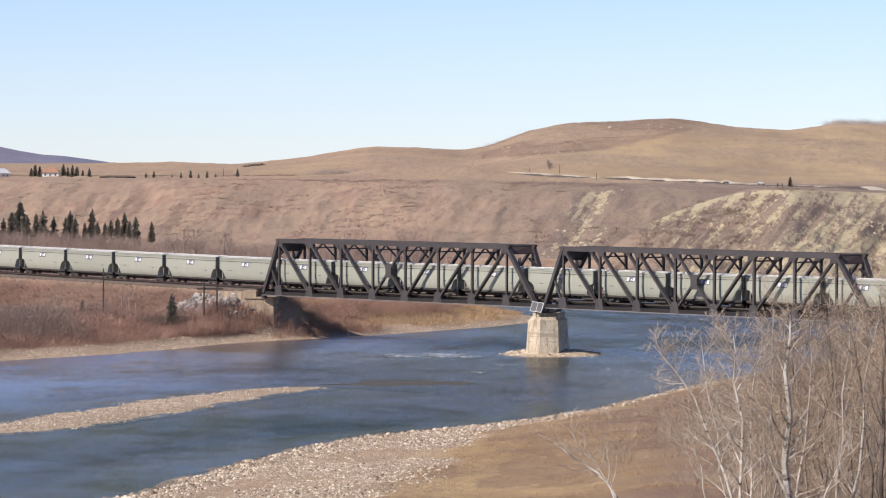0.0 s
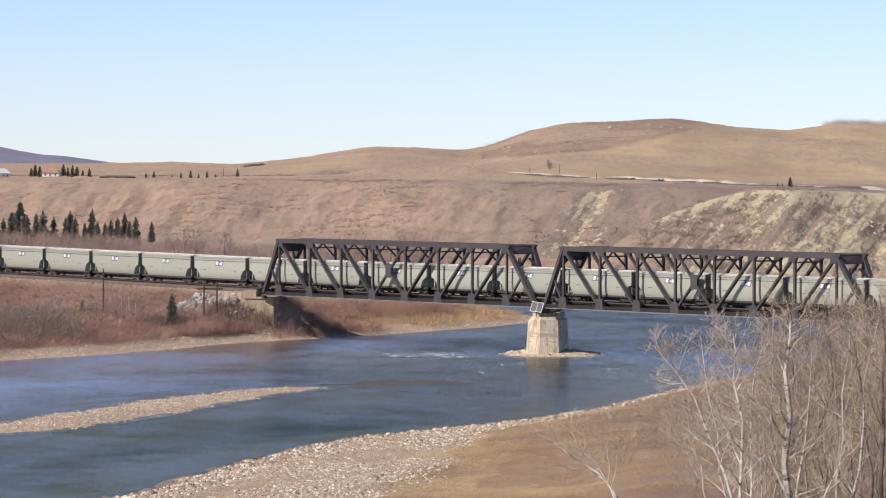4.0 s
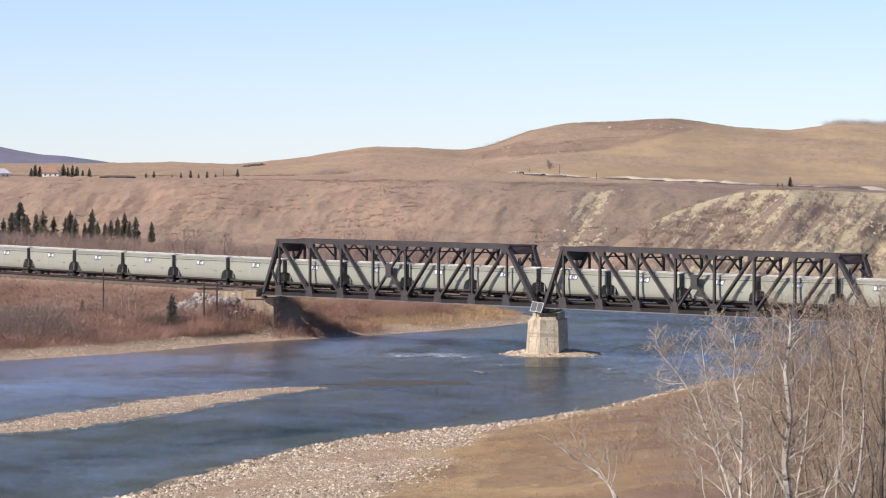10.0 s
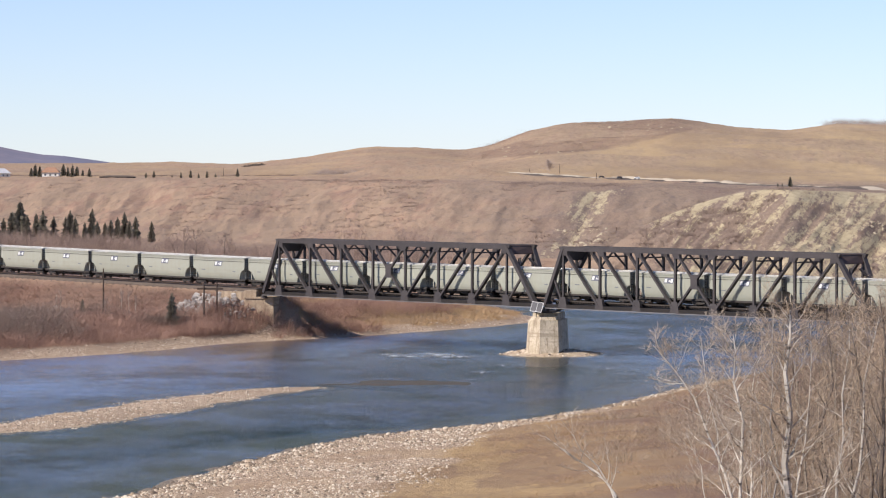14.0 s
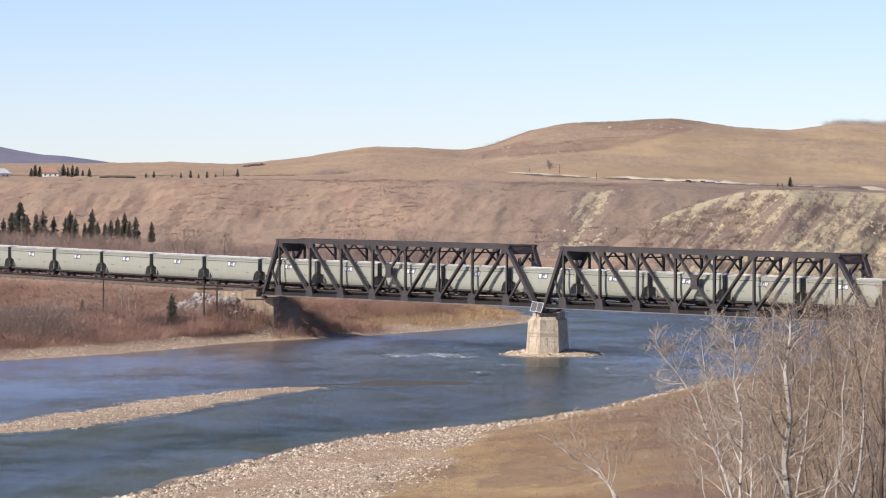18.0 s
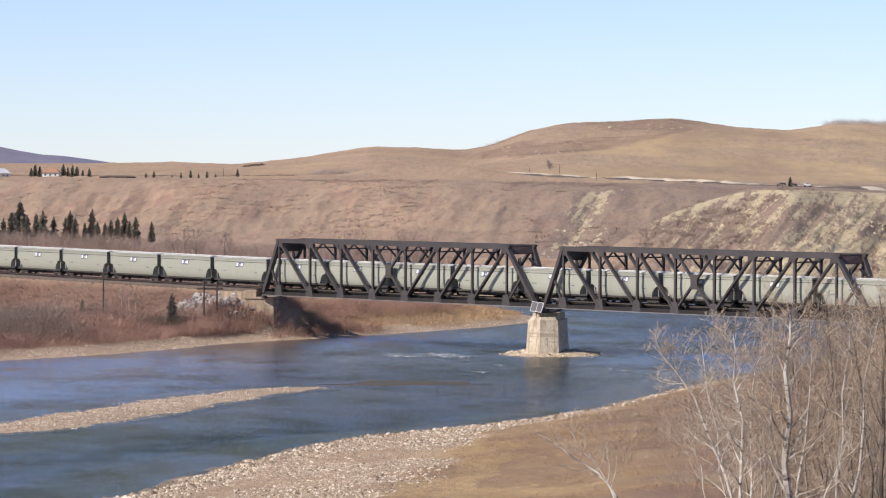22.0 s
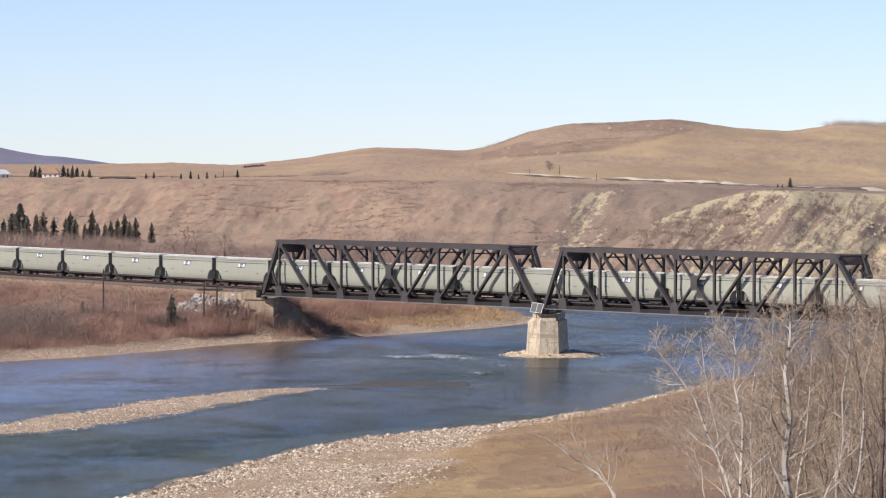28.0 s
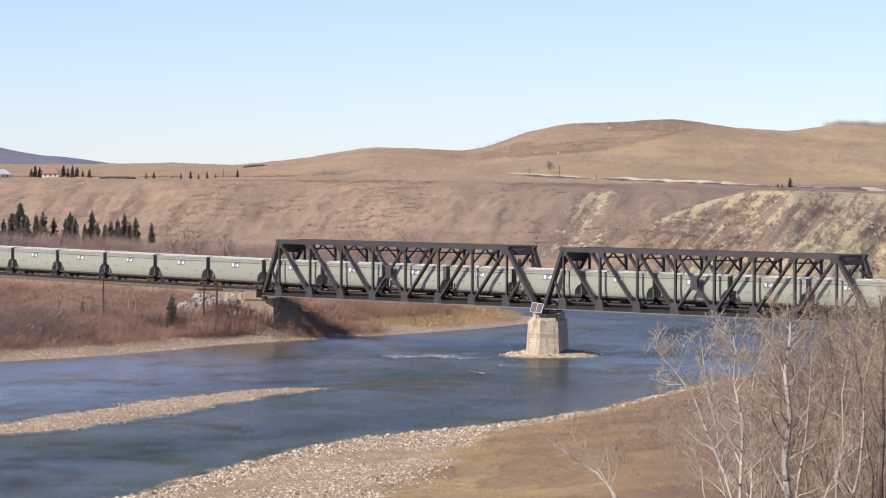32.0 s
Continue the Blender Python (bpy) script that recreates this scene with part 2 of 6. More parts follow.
def cobble_material(name, tone):
    """Mostly brown-grey stones with a few pale ones among them."""
    m = Nodes(name, 0.9)
    r = m.add("ShaderNodeValToRGB")
    e = r.color_ramp.elements
    e[0].position, e[0].color = 0.0, (0.10 * tone, 0.070 * tone, 0.048 * tone, 1)
    e[1].position, e[1].color = 1.0, (0.80 * tone, 0.71 * tone, 0.565 * tone, 1)
    k = e.new(0.55)
    k.color = (0.47 * tone, 0.365 * tone, 0.25 * tone, 1)
    m.link(m.island(), r.inputs[0])
    m.color(m.mix(m.math("MULTIPLY", m.noise(m.coords(), 4.0, 3), 0.4), r.outputs[0], (0.2 * tone, 0.15 * tone, 0.11 * tone)))
    return m.m


MAT = {
    "ground": ground_material(),
    "water": water_material(),
    "paint": car_paint(),
    "roof": plain("hopper_roof", (0.74, 0.73, 0.68), (0.62, 0.61, 0.55), 0.8, 0.5),
    "under": plain("underframe_grime", (0.035, 0.031, 0.028), (0.06, 0.05, 0.042), 1.5, 0.8),
    # wagon ends face away from the sun; paler paint imitates fill light
    "end_fill": plain("fill_paled_end_paint", (0.50, 0.49, 0.41), (0.36, 0.35, 0.29), 1.2, 0.8),
    "wheel": plain("wheel_steel", (0.07, 0.055, 0.045), (0.10, 0.08, 0.065), 3.0, 0.5, 0.6),
    "white": plain("white_marking", (0.80, 0.80, 0.78), (0.72, 0.72, 0.70), 3.0, 0.5),
    "blue": plain("blue_marking", (0.12, 0.13, 0.17), (0.16, 0.17, 0.21), 3.0, 0.5),
    "steel": plain("bridge_steel", (0.048, 0.041, 0.041), (0.074, 0.062, 0.059), 0.35, 0.6, 0.0, 0.15, 0.01, 0.25),
    "rust": plain("rusted_steel", (0.105, 0.064, 0.054), (0.072, 0.050, 0.045), 0.5, 0.75),
    "edge": plain("pale_walkway_metal", (0.23, 0.215, 0.205), (0.17, 0.155, 0.15), 0.6, 0.6),
    "tie": plain("timber_tie", (0.05, 0.040, 0.033), (0.085, 0.068, 0.055), 2.0, 0.9, spread=0.4),
    "rail": plain("rail_steel", (0.13, 0.085, 0.06), (0.17, 0.12, 0.09), 2.0, 0.45, 0.7),
    "concrete": concrete_material("weathered_concrete", (0.66, 0.575, 0.44), (0.46, 0.385, 0.275), (0.27, 0.205, 0.14)),
    "old_concrete": concrete_material("brown_old_concrete", (0.47, 0.375, 0.27), (0.34, 0.255, 0.175), (0.20, 0.145, 0.10)),
    "stone": plain("pale_rock", (0.64, 0.60, 0.555), (0.31, 0.275, 0.25), 0.8, 0.9, 0, 0.5, 0.1, 0.7),
    "ballast": plain("brown_ballast", (0.10, 0.076, 0.060), (0.15, 0.115, 0.09), 0.8, 0.95, 0, 0.6, 0.1),
    "sandstone": plain("pale_sandstone", (0.56, 0.475, 0.335), (0.36, 0.285, 0.195), 0.4, 0.95, 0, 0.4, 0.1),
    # bottom chord: much darker than the other bridge steel
    "chord_steel": plain("dark_chord_steel", (0.016, 0.013, 0.012), (0.028, 0.022, 0.019), 0.6, 0.95, 0.0, 0.3, 0.02),
    "knoll": leafy("knoll_brush", (0.20, 0.145, 0.115), (0.31, 0.225, 0.175)),
    "scrub": leafy("slope_scrub", (0.15, 0.108, 0.088), (0.275, 0.205, 0.165), clump=4.0),
    "cobble": cobble_material("river_cobble", 1.0),
    "bark": bark_material("aspen_bark", (0.56, 0.525, 0.47), (0.34, 0.305, 0.26), (0.11, 0.09, 0.075)),
    "thicket": leafy("brown_thicket_twigs", (0.135, 0.10, 0.076), (0.40, 0.308, 0.222), clump=3.0),
    # twigs of distant trees, lightened so the colour itself holds the haze
    "haze_twig": leafy("haze_paled_twigs", (0.30, 0.235, 0.20), (0.44, 0.36, 0.31)),
    "thicket_bark": bark_material("young_aspen_bark", (0.35, 0.30, 0.235), (0.17, 0.14, 0.11), (0.07, 0.055, 0.045)),
    "bark_white": bark_material("white_bark", (0.76, 0.71, 0.62), (0.50, 0.45, 0.38), (0.13, 0.105, 0.085)),
    "bark_dark": bark_material("grey_bark", (0.19, 0.155, 0.125), (0.115, 0.09, 0.075), (0.045, 0.035, 0.03)),
    "twig": leafy("bare_twigs", (0.19, 0.142, 0.102), (0.50, 0.395, 0.285)),
    "twig_pale": leafy("pale_twigs", (0.22, 0.172, 0.13), (0.52, 0.44, 0.35)),
    "willow": leafy("willow_stems", (0.195, 0.110, 0.086), (0.48, 0.298, 0.222), clump=5.0),
    "greybrush": leafy("grey_brush", (0.185, 0.130, 0.105), (0.395, 0.288, 0.232), clump=6.0),
    "straw": leafy("dry_grass", (0.34, 0.220, 0.116), (0.49, 0.330, 0.178), clump=7.0),
    # lighter than real needles: valley haze is put into their colour
    "needle": leafy("haze_paled_needles", (0.16, 0.142, 0.108), (0.27, 0.238, 0.18)),
    "pole": plain("pole_timber", (0.055, 0.038, 0.030), (0.085, 0.060, 0.047), 1.5, 0.9),
    "wall": plain("white_siding", (0.80, 0.78, 0.72), (0.70, 0.68, 0.63), 0.8, 0.7),
    "shingle": plain("brown_shingle", (0.42, 0.24, 0.15), (0.32, 0.18, 0.115), 1.0, 0.9),
    "tin": plain("pale_tin_roof", (0.62, 0.62, 0.64), (0.50, 0.50, 0.53), 0.5, 0.5),
    "glass": plain("dark_glass", (0.03, 0.035, 0.045), (0.045, 0.05, 0.06), 1.0, 0.12),
    "cell": plain("solar_cell", (0.06, 0.06, 0.07), (0.09, 0.09, 0.10), 1.0, 0.6),
    "alu": plain("aluminium_frame", (0.55, 0.55, 0.55), (0.45, 0.45, 0.45), 2.0, 0.5, 0.3),
    # blue of the distant air is mixed into the forest colour
    "far": plain("haze_blue_forest", (0.155, 0.165, 0.235), (0.26, 0.225, 0.27), 0.012, 0.95, 0, 0),
    "gravelroad": plain("road_cut_earth", (0.58, 0.50, 0.38), (0.45, 0.37, 0.27), 0.05, 0.95),
    "foam": foam_material(),
    "vehicle": plain("white_vehicle_paint", (0.8, 0.8, 0.8), (0.7, 0.7, 0.7), 2.0, 0.3),
    "dark_vehicle": plain("dark_vehicle_paint", (0.05, 0.05, 0.06), (0.08, 0.08, 0.09), 2.0, 0.3),
}

# ---------------------------------------------------------------- mesh helpers


class Geo:
    """Collects vertices and faces of one mesh."""

    def __init__(self):
        self.v, self.f = [], []

    def box(self, c, s, m=None):
        n = len(self.v)
        for i in range(8):
            p = Vector(((i & 1) - 0.5, (i >> 1 & 1) - 0.5, (i >> 2 & 1) - 0.5))
            p = Vector((p.x * s[0], p.y * s[1], p.z * s[2])) + Vector(c)
            self.v.append(tuple(m @ p) if m else tuple(p))
        for q in ((0, 2, 3, 1), (4, 5, 7, 6), (0, 1, 5, 4), (2, 6, 7, 3), (0, 4, 6, 2), (1, 3, 7, 5)):
            self.f.append(tuple(n + k for k in q))
        return self

    def beam(self, a, b, w, h, up=(0, 0, 1)):
        """A box from a to b; w across, h along up."""
        a, b = Vector(a), Vector(b)
        x = (b - a).normalized()
        y = Vector(up).cross(x)
        if y.length < 1e-4:
            y = Vector((0, 1, 0)).cross(x)
        y.normalize()
        z = x.cross(y)
        m = Matrix((x, y, z)).transposed().to_4x4()
        m.translation = (a + b) / 2
        return self.box((0, 0, 0), ((b - a).length, w, h), m)

    def tube(self, pts, radii, sides=4, cap=True):
        n0 = len(self.v)
        for i, p in enumerate(pts):
            p = Vector(p)
            d = Vector(pts[min(i + 1, len(pts) - 1)]) - Vector(pts[max(i - 1, 0)])
            if d.length < 1e-9:
                d = Vector((0, 0, 1))
            d.normalize()
            a = d.orthogonal().normalized()
            b = d.cross(a)
            for k in range(sides):
                t = 2 * math.pi * k / sides
                self.v.append(tuple(p + (a * math.cos(t) + b * math.sin(t)) * radii[i]))
        for i in range(len(pts) - 1):
            for k in range(sides):
                k2 = (k + 1) % sides
                self.f.append((n0 + i * sides + k, n0 + i * sides + k2, n0 + (i + 1) * sides + k2, n0 + (i + 1) * sides + k))
        if cap:
            self.f.append(tuple(n0 + k for k in range(sides))[::-1])
            e = n0 + (len(pts) - 1) * sides
            self.f.append(tuple(e + k for k in range(sides)))
        return self

    def prism(self, outline, y0, y1, axis="y"):
        """A closed outline of (x, z) pushed from y0 to y1."""
        n, k = len(self.v), len(outline)
        for y in (y0, y1):
            for x, z in outline:
                self.v.append((x, y, z) if axis == "y" else (x, z, y))
        self.f.append(tuple(range(n, n + k)))
        self.f.append(tuple(range(n + 2 * k - 1, n + k - 1, -1)))
        for i in range(k):
            j = (i + 1) % k
            self.f.append((n + j, n + i, n + k + i, n + k + j))
        return self

    def mesh(self, name):
        me = bpy.data.meshes.new(name)
        me.from_pydata(self.v, [], self.f)
        me.update()
        return me


def recalc(me):
    bm = bmesh.new()
    bm.from_mesh(me)
    bmesh.ops.recalc_face_normals(bm, faces=bm.faces)
    bm.to_mesh(me)
    bm.free()
    return me


def part(name, geo, material, parent, label="", at=None):
    """Links a mesh (or a Geo) as one mesh object under a thing or a part."""
    me = geo.mesh(name) if isinstance(geo, Geo) else geo
    if not me.materials:
        me.materials.append(material)
    ob = new(name, me)
    ob.parent = parent
    if at is not None:
        ob.matrix_basis = at
    if label:
        ob["label"] = label
    return ob


def thing(name, label, category, at=None, group="", kind=""):
    ob = new(name)
    ob.empty_display_size = 0.2
    if at is not None:
        ob.matrix_basis = at
    return tagged(ob, label, category, group, kind)


def solo(name, geo, material, label, category="", at=None, group="", kind=""):
    me = geo.mesh(name) if isinstance(geo, Geo) else geo
    if not me.materials:
        me.materials.append(material)
    ob = new(name, me)
    if at is not None:
        ob.matrix_basis = at
    return tagged(ob, label, category, group, kind)


# ---------------------------------------------------------------- plan of the valley
E_DIR = Vector((0.6464, -0.7630))             # along the bridge, towards the near bank
N_DIR = Vector((0.7630, 0.6464))              # across it, away from the camera
ORIGIN = Vector((-26.53, 622.55))             # the first panel point of the near truss
CHORD = 7.1                                   # underside of the bottom chord
PANEL, SPAN_GAP, WIDTH, HIGH = 8.0, 12.81, 5.2, 9.32
RAIL = CHORD + 1.15
SPAN2 = 7 * PANEL + SPAN_GAP
CURVE_R, CURVE_AT, CURVE_LEN = 1300.0, 3.0, 190.0


def track(s):
    """Place and heading of the track's centre line s metres along it."""
    mid = ORIGIN + N_DIR * (WIDTH / 2)
    if s >= CURVE_AT:
        p, a = mid + E_DIR * s, 0.0
    else:
        a = min(CURVE_AT - s, CURVE_LEN) / CURVE_R
        p = mid + E_DIR * CURVE_AT - E_DIR * (CURVE_R * math.sin(a)) + N_DIR * (CURVE_R * (1 - math.cos(a)))
        more = CURVE_AT - s - CURVE_LEN
        if more > 0:
            p = p + (-E_DIR * math.cos(a) + N_DIR * math.sin(a)) * more
    d = E_DIR * math.cos(a) - N_DIR * math.sin(a)
    return Vector((p.x, p.y)), d


def rail_height(s):
    """The line climbs gently on the approach."""
    return RAIL + 0.0065 * min(max(-s, 0), 200)


NEAR_SHORE = [(-900, 200), (-400, 222), (-120, 262), (-45, 305), (-28.6, 327), (-23.3, 349), (-20.6, 364), (-16, 383), (-8.6, 403),
              (1, 415), (10.6, 432), (18.3, 451), (29.9, 488), (38.2, 512), (55, 548), (80, 604), (120, 700), (220, 780), (500, 800)]
FAR_SHORE = [(-900, 440), (-400, 470), (-150, 505), (-90, 533), (-63.6, 551), (-53, 567), (-41.8, 587), (-34.3, 606), (-26, 620),
             (-15.3, 633), (-3.3, 654), (6.5, 672), (15, 688), (20, 706), (14, 738), (7, 775), (12, 806), (40, 836), (110, 826), (240, 850), (500, 880)]
ISLAND = [(-66, 388), (-52, 396), (-41, 408), (-36, 421), (-31, 435), (-25.7, 455), (-20, 475), (-14, 488), (-16, 490.5),
          (-22, 488), (-28, 478), (-34, 467), (-39, 453), (-44, 436), (-49, 418), (-60, 400)]


def seg_dist(px, py, line, closed):
    best = np.full(px.shape, 1e9)
    pts = line + [line[0]] if closed else line
    for (ax, ay), (bx, by) in zip(pts, pts[1:]):
        dx, dy = bx - ax, by - ay
        t = np.clip(((px - ax) * dx + (py - ay) * dy) / (dx * dx + dy * dy), 0, 1)
        best = np.minimum(best, np.hypot(px - ax - t * dx, py - ay - t * dy))
    return best


def inside(px, py, poly):
    res = np.zeros(px.shape, bool)
    for (ax, ay), (bx, by) in zip(poly, poly[1:] + poly[:1]):
        if ay != by:
            cross = ((ay > py) != (by > py)) & (px < (bx - ax) * (py - ay) / (by - ay) + ax)
            res ^= cross
    return res


def lattice(ix, iy, seed):
    h = np.sin(ix * 127.1 + iy * 311.7 + seed * 74.7) * 43758.5453
    return h - np.floor(h)


def value_noise(x, y, seed=0):
    ix, iy = np.floor(x), np.floor(y)
    fx, fy = x - ix, y - iy
    fx, fy = fx * fx * (3 - 2 * fx), fy * fy * (3 - 2 * fy)
    a, b = lattice(ix, iy, seed), lattice(ix + 1, iy, seed)
    c, d = lattice(ix, iy + 1, seed), lattice(ix + 1, iy + 1, seed)
    return (a * (1 - fx) + b * fx) * (1 - fy) + (c * (1 - fx) + d * fx) * fy - 0.5


def fbm(x, y, scale, octaves=4, seed=0, gain=0.5):
    tot, amp = np.zeros(np.shape(x)), 1.0
    for o in range(octaves):
        tot = tot + amp * value_noise(x / scale, y / scale, seed + o * 13)
        amp, scale = amp * gain, scale * 0.5
    return tot


def step(a, b, x):
    t = np.clip((x - a) / (b - a), 0, 1)
    return t * t * (3 - 2 * t)


RIVER = NEAR_SHORE + FAR_SHORE[::-1]
TRACK_LINE = [tuple(track(s)[0]) for s in (-700, -320, -200, -150, -100, -50, 0, 60, 700)]


def river_dist(x, y):
    """Metres from the water's edge: over 0 on land."""
    wob = fbm(x, y, 14, 3, 5) * 1.6
    d = seg_dist(x, y, RIVER, True)
    d = np.where(inside(x, y, RIVER), -d, d)
    isl = seg_dist(x, y, ISLAND, True)
    isl = np.where(inside(x, y, ISLAND), -isl, isl)
    shoal = np.hypot((x + 5 - (y - 500) * 0.3) / 15.0, (y - 500) / 9.0)
    d = np.maximum(d, -isl)
    return d + wob, isl, shoal


SKY_PX = [-3000, -600, 0, 190, 300, 420, 520, 650, 740, 820, 870, 930, 1000, 1100, 1190, 1300, 1390, 1480, 1568, 2000, 4500]
SKY_PY = [285, 283, 288, 287, 285, 289, 280, 260, 262, 267, 258, 234, 219, 216, 210, 226, 232, 220, 222, 214, 240]
CREST_U = np.array([(p - 784) / 6788 for p in SKY_PX])
CREST_Z = np.array([28.5 + (292 + 0.0035 * (p - 784) - q) / 6788 * 3200 for p, q in zip(SKY_PX, SKY_PY)])


# the rising line between the hay slopes and the rocky knoll above them
KNOLL_U, KNOLL_RISE = [0.0, 0.017, 0.030, 0.042, 0.055, 0.067, 0.075], [0.0006, 0.0021, 0.0030, 0.0040, 0.0068, 0.0100, 0.0130]


def smooth_interp(x, xs, ys, blur):
    return sum(np.interp(x + k * blur, xs, ys) for k in (-1, -0.5, 0, 0.5, 1)) / 5


def ground_height(x, y):
    x, y = np.asarray(x, float), np.asarray(y, float)
    sd, isl, shoal = river_dist(x, y)
    u = x / np.maximum(y, 60.0)
    near = y < np.interp(x, [p[0] for p in NEAR_SHORE], [p[1] for p in NEAR_SHORE]) + 1
    land = np.maximum(sd, 0)
    bed = -np.minimum(2.2, 0.045 * np.maximum(-sd, 0) + 0.03 * np.maximum(-sd, 0) ** 1.5 * 0.2)
    bed = np.where(shoal < 1, np.maximum(bed, 0.0 - 0.14 * shoal ** 2 + 0.22 * fbm(x, y, 5, 3, 72)), bed)
    # camera's bank: bar, grass, hillside up to the tripod
    climb = np.interp(y, [-900, -60, 0, 40, 110, 200, 270, 330, 420], [26, 24, 22.9, 18.5, 10.0, 4.2, 1.6, 0.2, 0.0])
    bank = 0.055 * np.minimum(land, 22) + 0.035 * np.clip(land - 22, 0, 60)
    side = np.clip((x - 6) / 40, 0, 1) * np.clip(land / 12, 0, 1) * 1.6
    bank = bank + side + climb * step(2, 70, land) * np.clip((420 - y) / 60, 0, 1)
    bank = bank + fbm(x, y, 18, 4, 3) * 0.5 * step(3, 20, land) + fbm(x, y, 2.2, 3, 4) * 0.16
    # far side: beach, flats
    flat = 1.1 * step(0, 7, land) + 1.9 * step(6, 22, land) + 1.6 * step(60, 160, land)
    flat = flat + fbm(x, y, 12, 4, 7) * 0.9 * step(4, 16, land)
    # valley wall
    us = [-0.6, -0.1155, -0.042, 0.017, 0.04, 0.07, 0.5]
    foot = smooth_interp(u, us, [1600, 1240, 1130, 1000, 985, 1000, 1000], 0.012) + fbm(u * 1000, y * 0.05, 26, 3, 9) * 90
    rim = smooth_interp(u, us, [1900, 1550, 1450, 1310, 1260, 1240, 1240], 0.012) + fbm(u * 1000, y * 0.02, 20, 3, 10) * 70
    ztop = smooth_interp(u, us, [21.6, 21.7, 22.0, 21.8, 21.0, 20.8, 20.8], 0.012)
    k = np.clip((y - foot) / (rim - foot), 0, 1)
    ridge = 1 - np.abs(fbm(u * 1000 - y * 0.045, y * 0.03, 14, 5, 21)) * 2
    wall = (ztop - 4.5) * (0.72 * k + 0.28 * step(0, 1, k)) - (1 - ridge) * 1.1 * np.sin(np.pi * k) + fbm(u * 1000 - y * 0.045, y * 0.06, 3.5, 3, 22) * 0.9 * np.sin(np.pi * k) + fbm(x, y, 60, 4, 31) * 3.0 * np.sin(np.pi * k)
    # bluff on the outer bend
    bu = [0.020, 0.036, 0.046, 0.054, 0.0615, 0.069, 0.079, 0.087, 0.1155, 0.5]
    bz = smooth_interp(u, bu, [-4, 3, 9.5, 14.2, 17.2, 19.8, 22.1, 22.8, 21.6, 20], 0.003)
    crest = 955 + fbm(u * 1000, y * 0, 18, 2, 41) * 30
    kb = np.clip((y - 838) / (crest - 838), 0, 1)
    lane = u * 1000 - y * 0.20
    gul = np.abs(fbm(lane, y * 0.06, 9, 4, 51)) + 0.35 * np.abs(fbm(lane, y * 0.12, 2.6, 3, 53))
    bluff = bz * (0.8 * kb + 0.2 * step(0, 1, kb)) - gul * 3.8 * np.sin(np.pi * np.clip(kb, 0, 1)) + fbm(x, y, 14, 4, 52) * 1.8 * np.sin(np.pi * kb) ** 0.7
    bluff = bluff - np.clip(y - crest, 0, 90) * 0.07 * (1 - step(0.06, 0.08, u)) - step(1080, 1240, y) * 30
    far = np.maximum(flat + wall, np.where(u > 0.018, bluff, -5))
    # plateau and hills
    zc = smooth_interp(u, CREST_U, CREST_Z, 0.0022)
    kh = np.clip((y - 1800) / 1400, 0, 1)
    roll = fbm(x, y, 420, 5, 61, 0.55) * 12 * np.sin(np.pi * kh) ** 2 * step(-0.02, 0.04, u)
    roll = roll + 7 * np.exp(-((u - 0.085) / 0.03) ** 2 - ((y - 2450) / 260) ** 2) + 4 * np.exp(-((u - 0.035) / 0.02) ** 2 - ((y - 2300) / 200) ** 2)
    hill = (zc - ztop - 1.0) * (0.25 * kh + 0.75 * step(0.1, 1, kh)) + roll
    far = far + np.where(y > 1500, step(1500, 1800, y) * np.interp(u, [-0.06, 0.0], [-0.3, 1.0]) + hill, 0) - np.clip(y - 3230, 0, 2000) * 0.03
    far = far + 4.2 * np.exp(-((y - 1905) / 38) ** 2) * step(0.024, 0.006, u) * step(-0.03, -0.015, u)
    z = np.where(sd < 0, bed, np.where(near, bank, far))
    # gravel island
    z = np.where(isl < 0, np.minimum(0.06 * -isl - 0.05, 0.26) + fbm(x, y, 5, 3, 71) * 0.16, z)
    # railway embankment, or cutting, beside the bridge
    rel_x, rel_y = x - ORIGIN.x, y - ORIGIN.y
    s = rel_x * E_DIR.x + rel_y * E_DIR.y
    td = seg_dist(x, y, TRACK_LINE, False)
    base = RAIL - 0.75 + 0.0065 * np.clip(-s, 0, 200)
    fill = base - np.maximum(td - 3.2, 0) * 0.55
    cut = base + np.maximum(td - 6.0, 0) * 0.6
    fill = fill - np.where(s < 40, np.maximum(s + 8.5, 0) * 1.1, np.maximum(SPAN2 + 68 - s, 0) * 1.1)
    off = (s < -1.0) | (s > SPAN2 + 61)
    z = np.where(off, np.minimum(np.maximum(z, fill), np.maximum(cut, fill)), z)
    return z


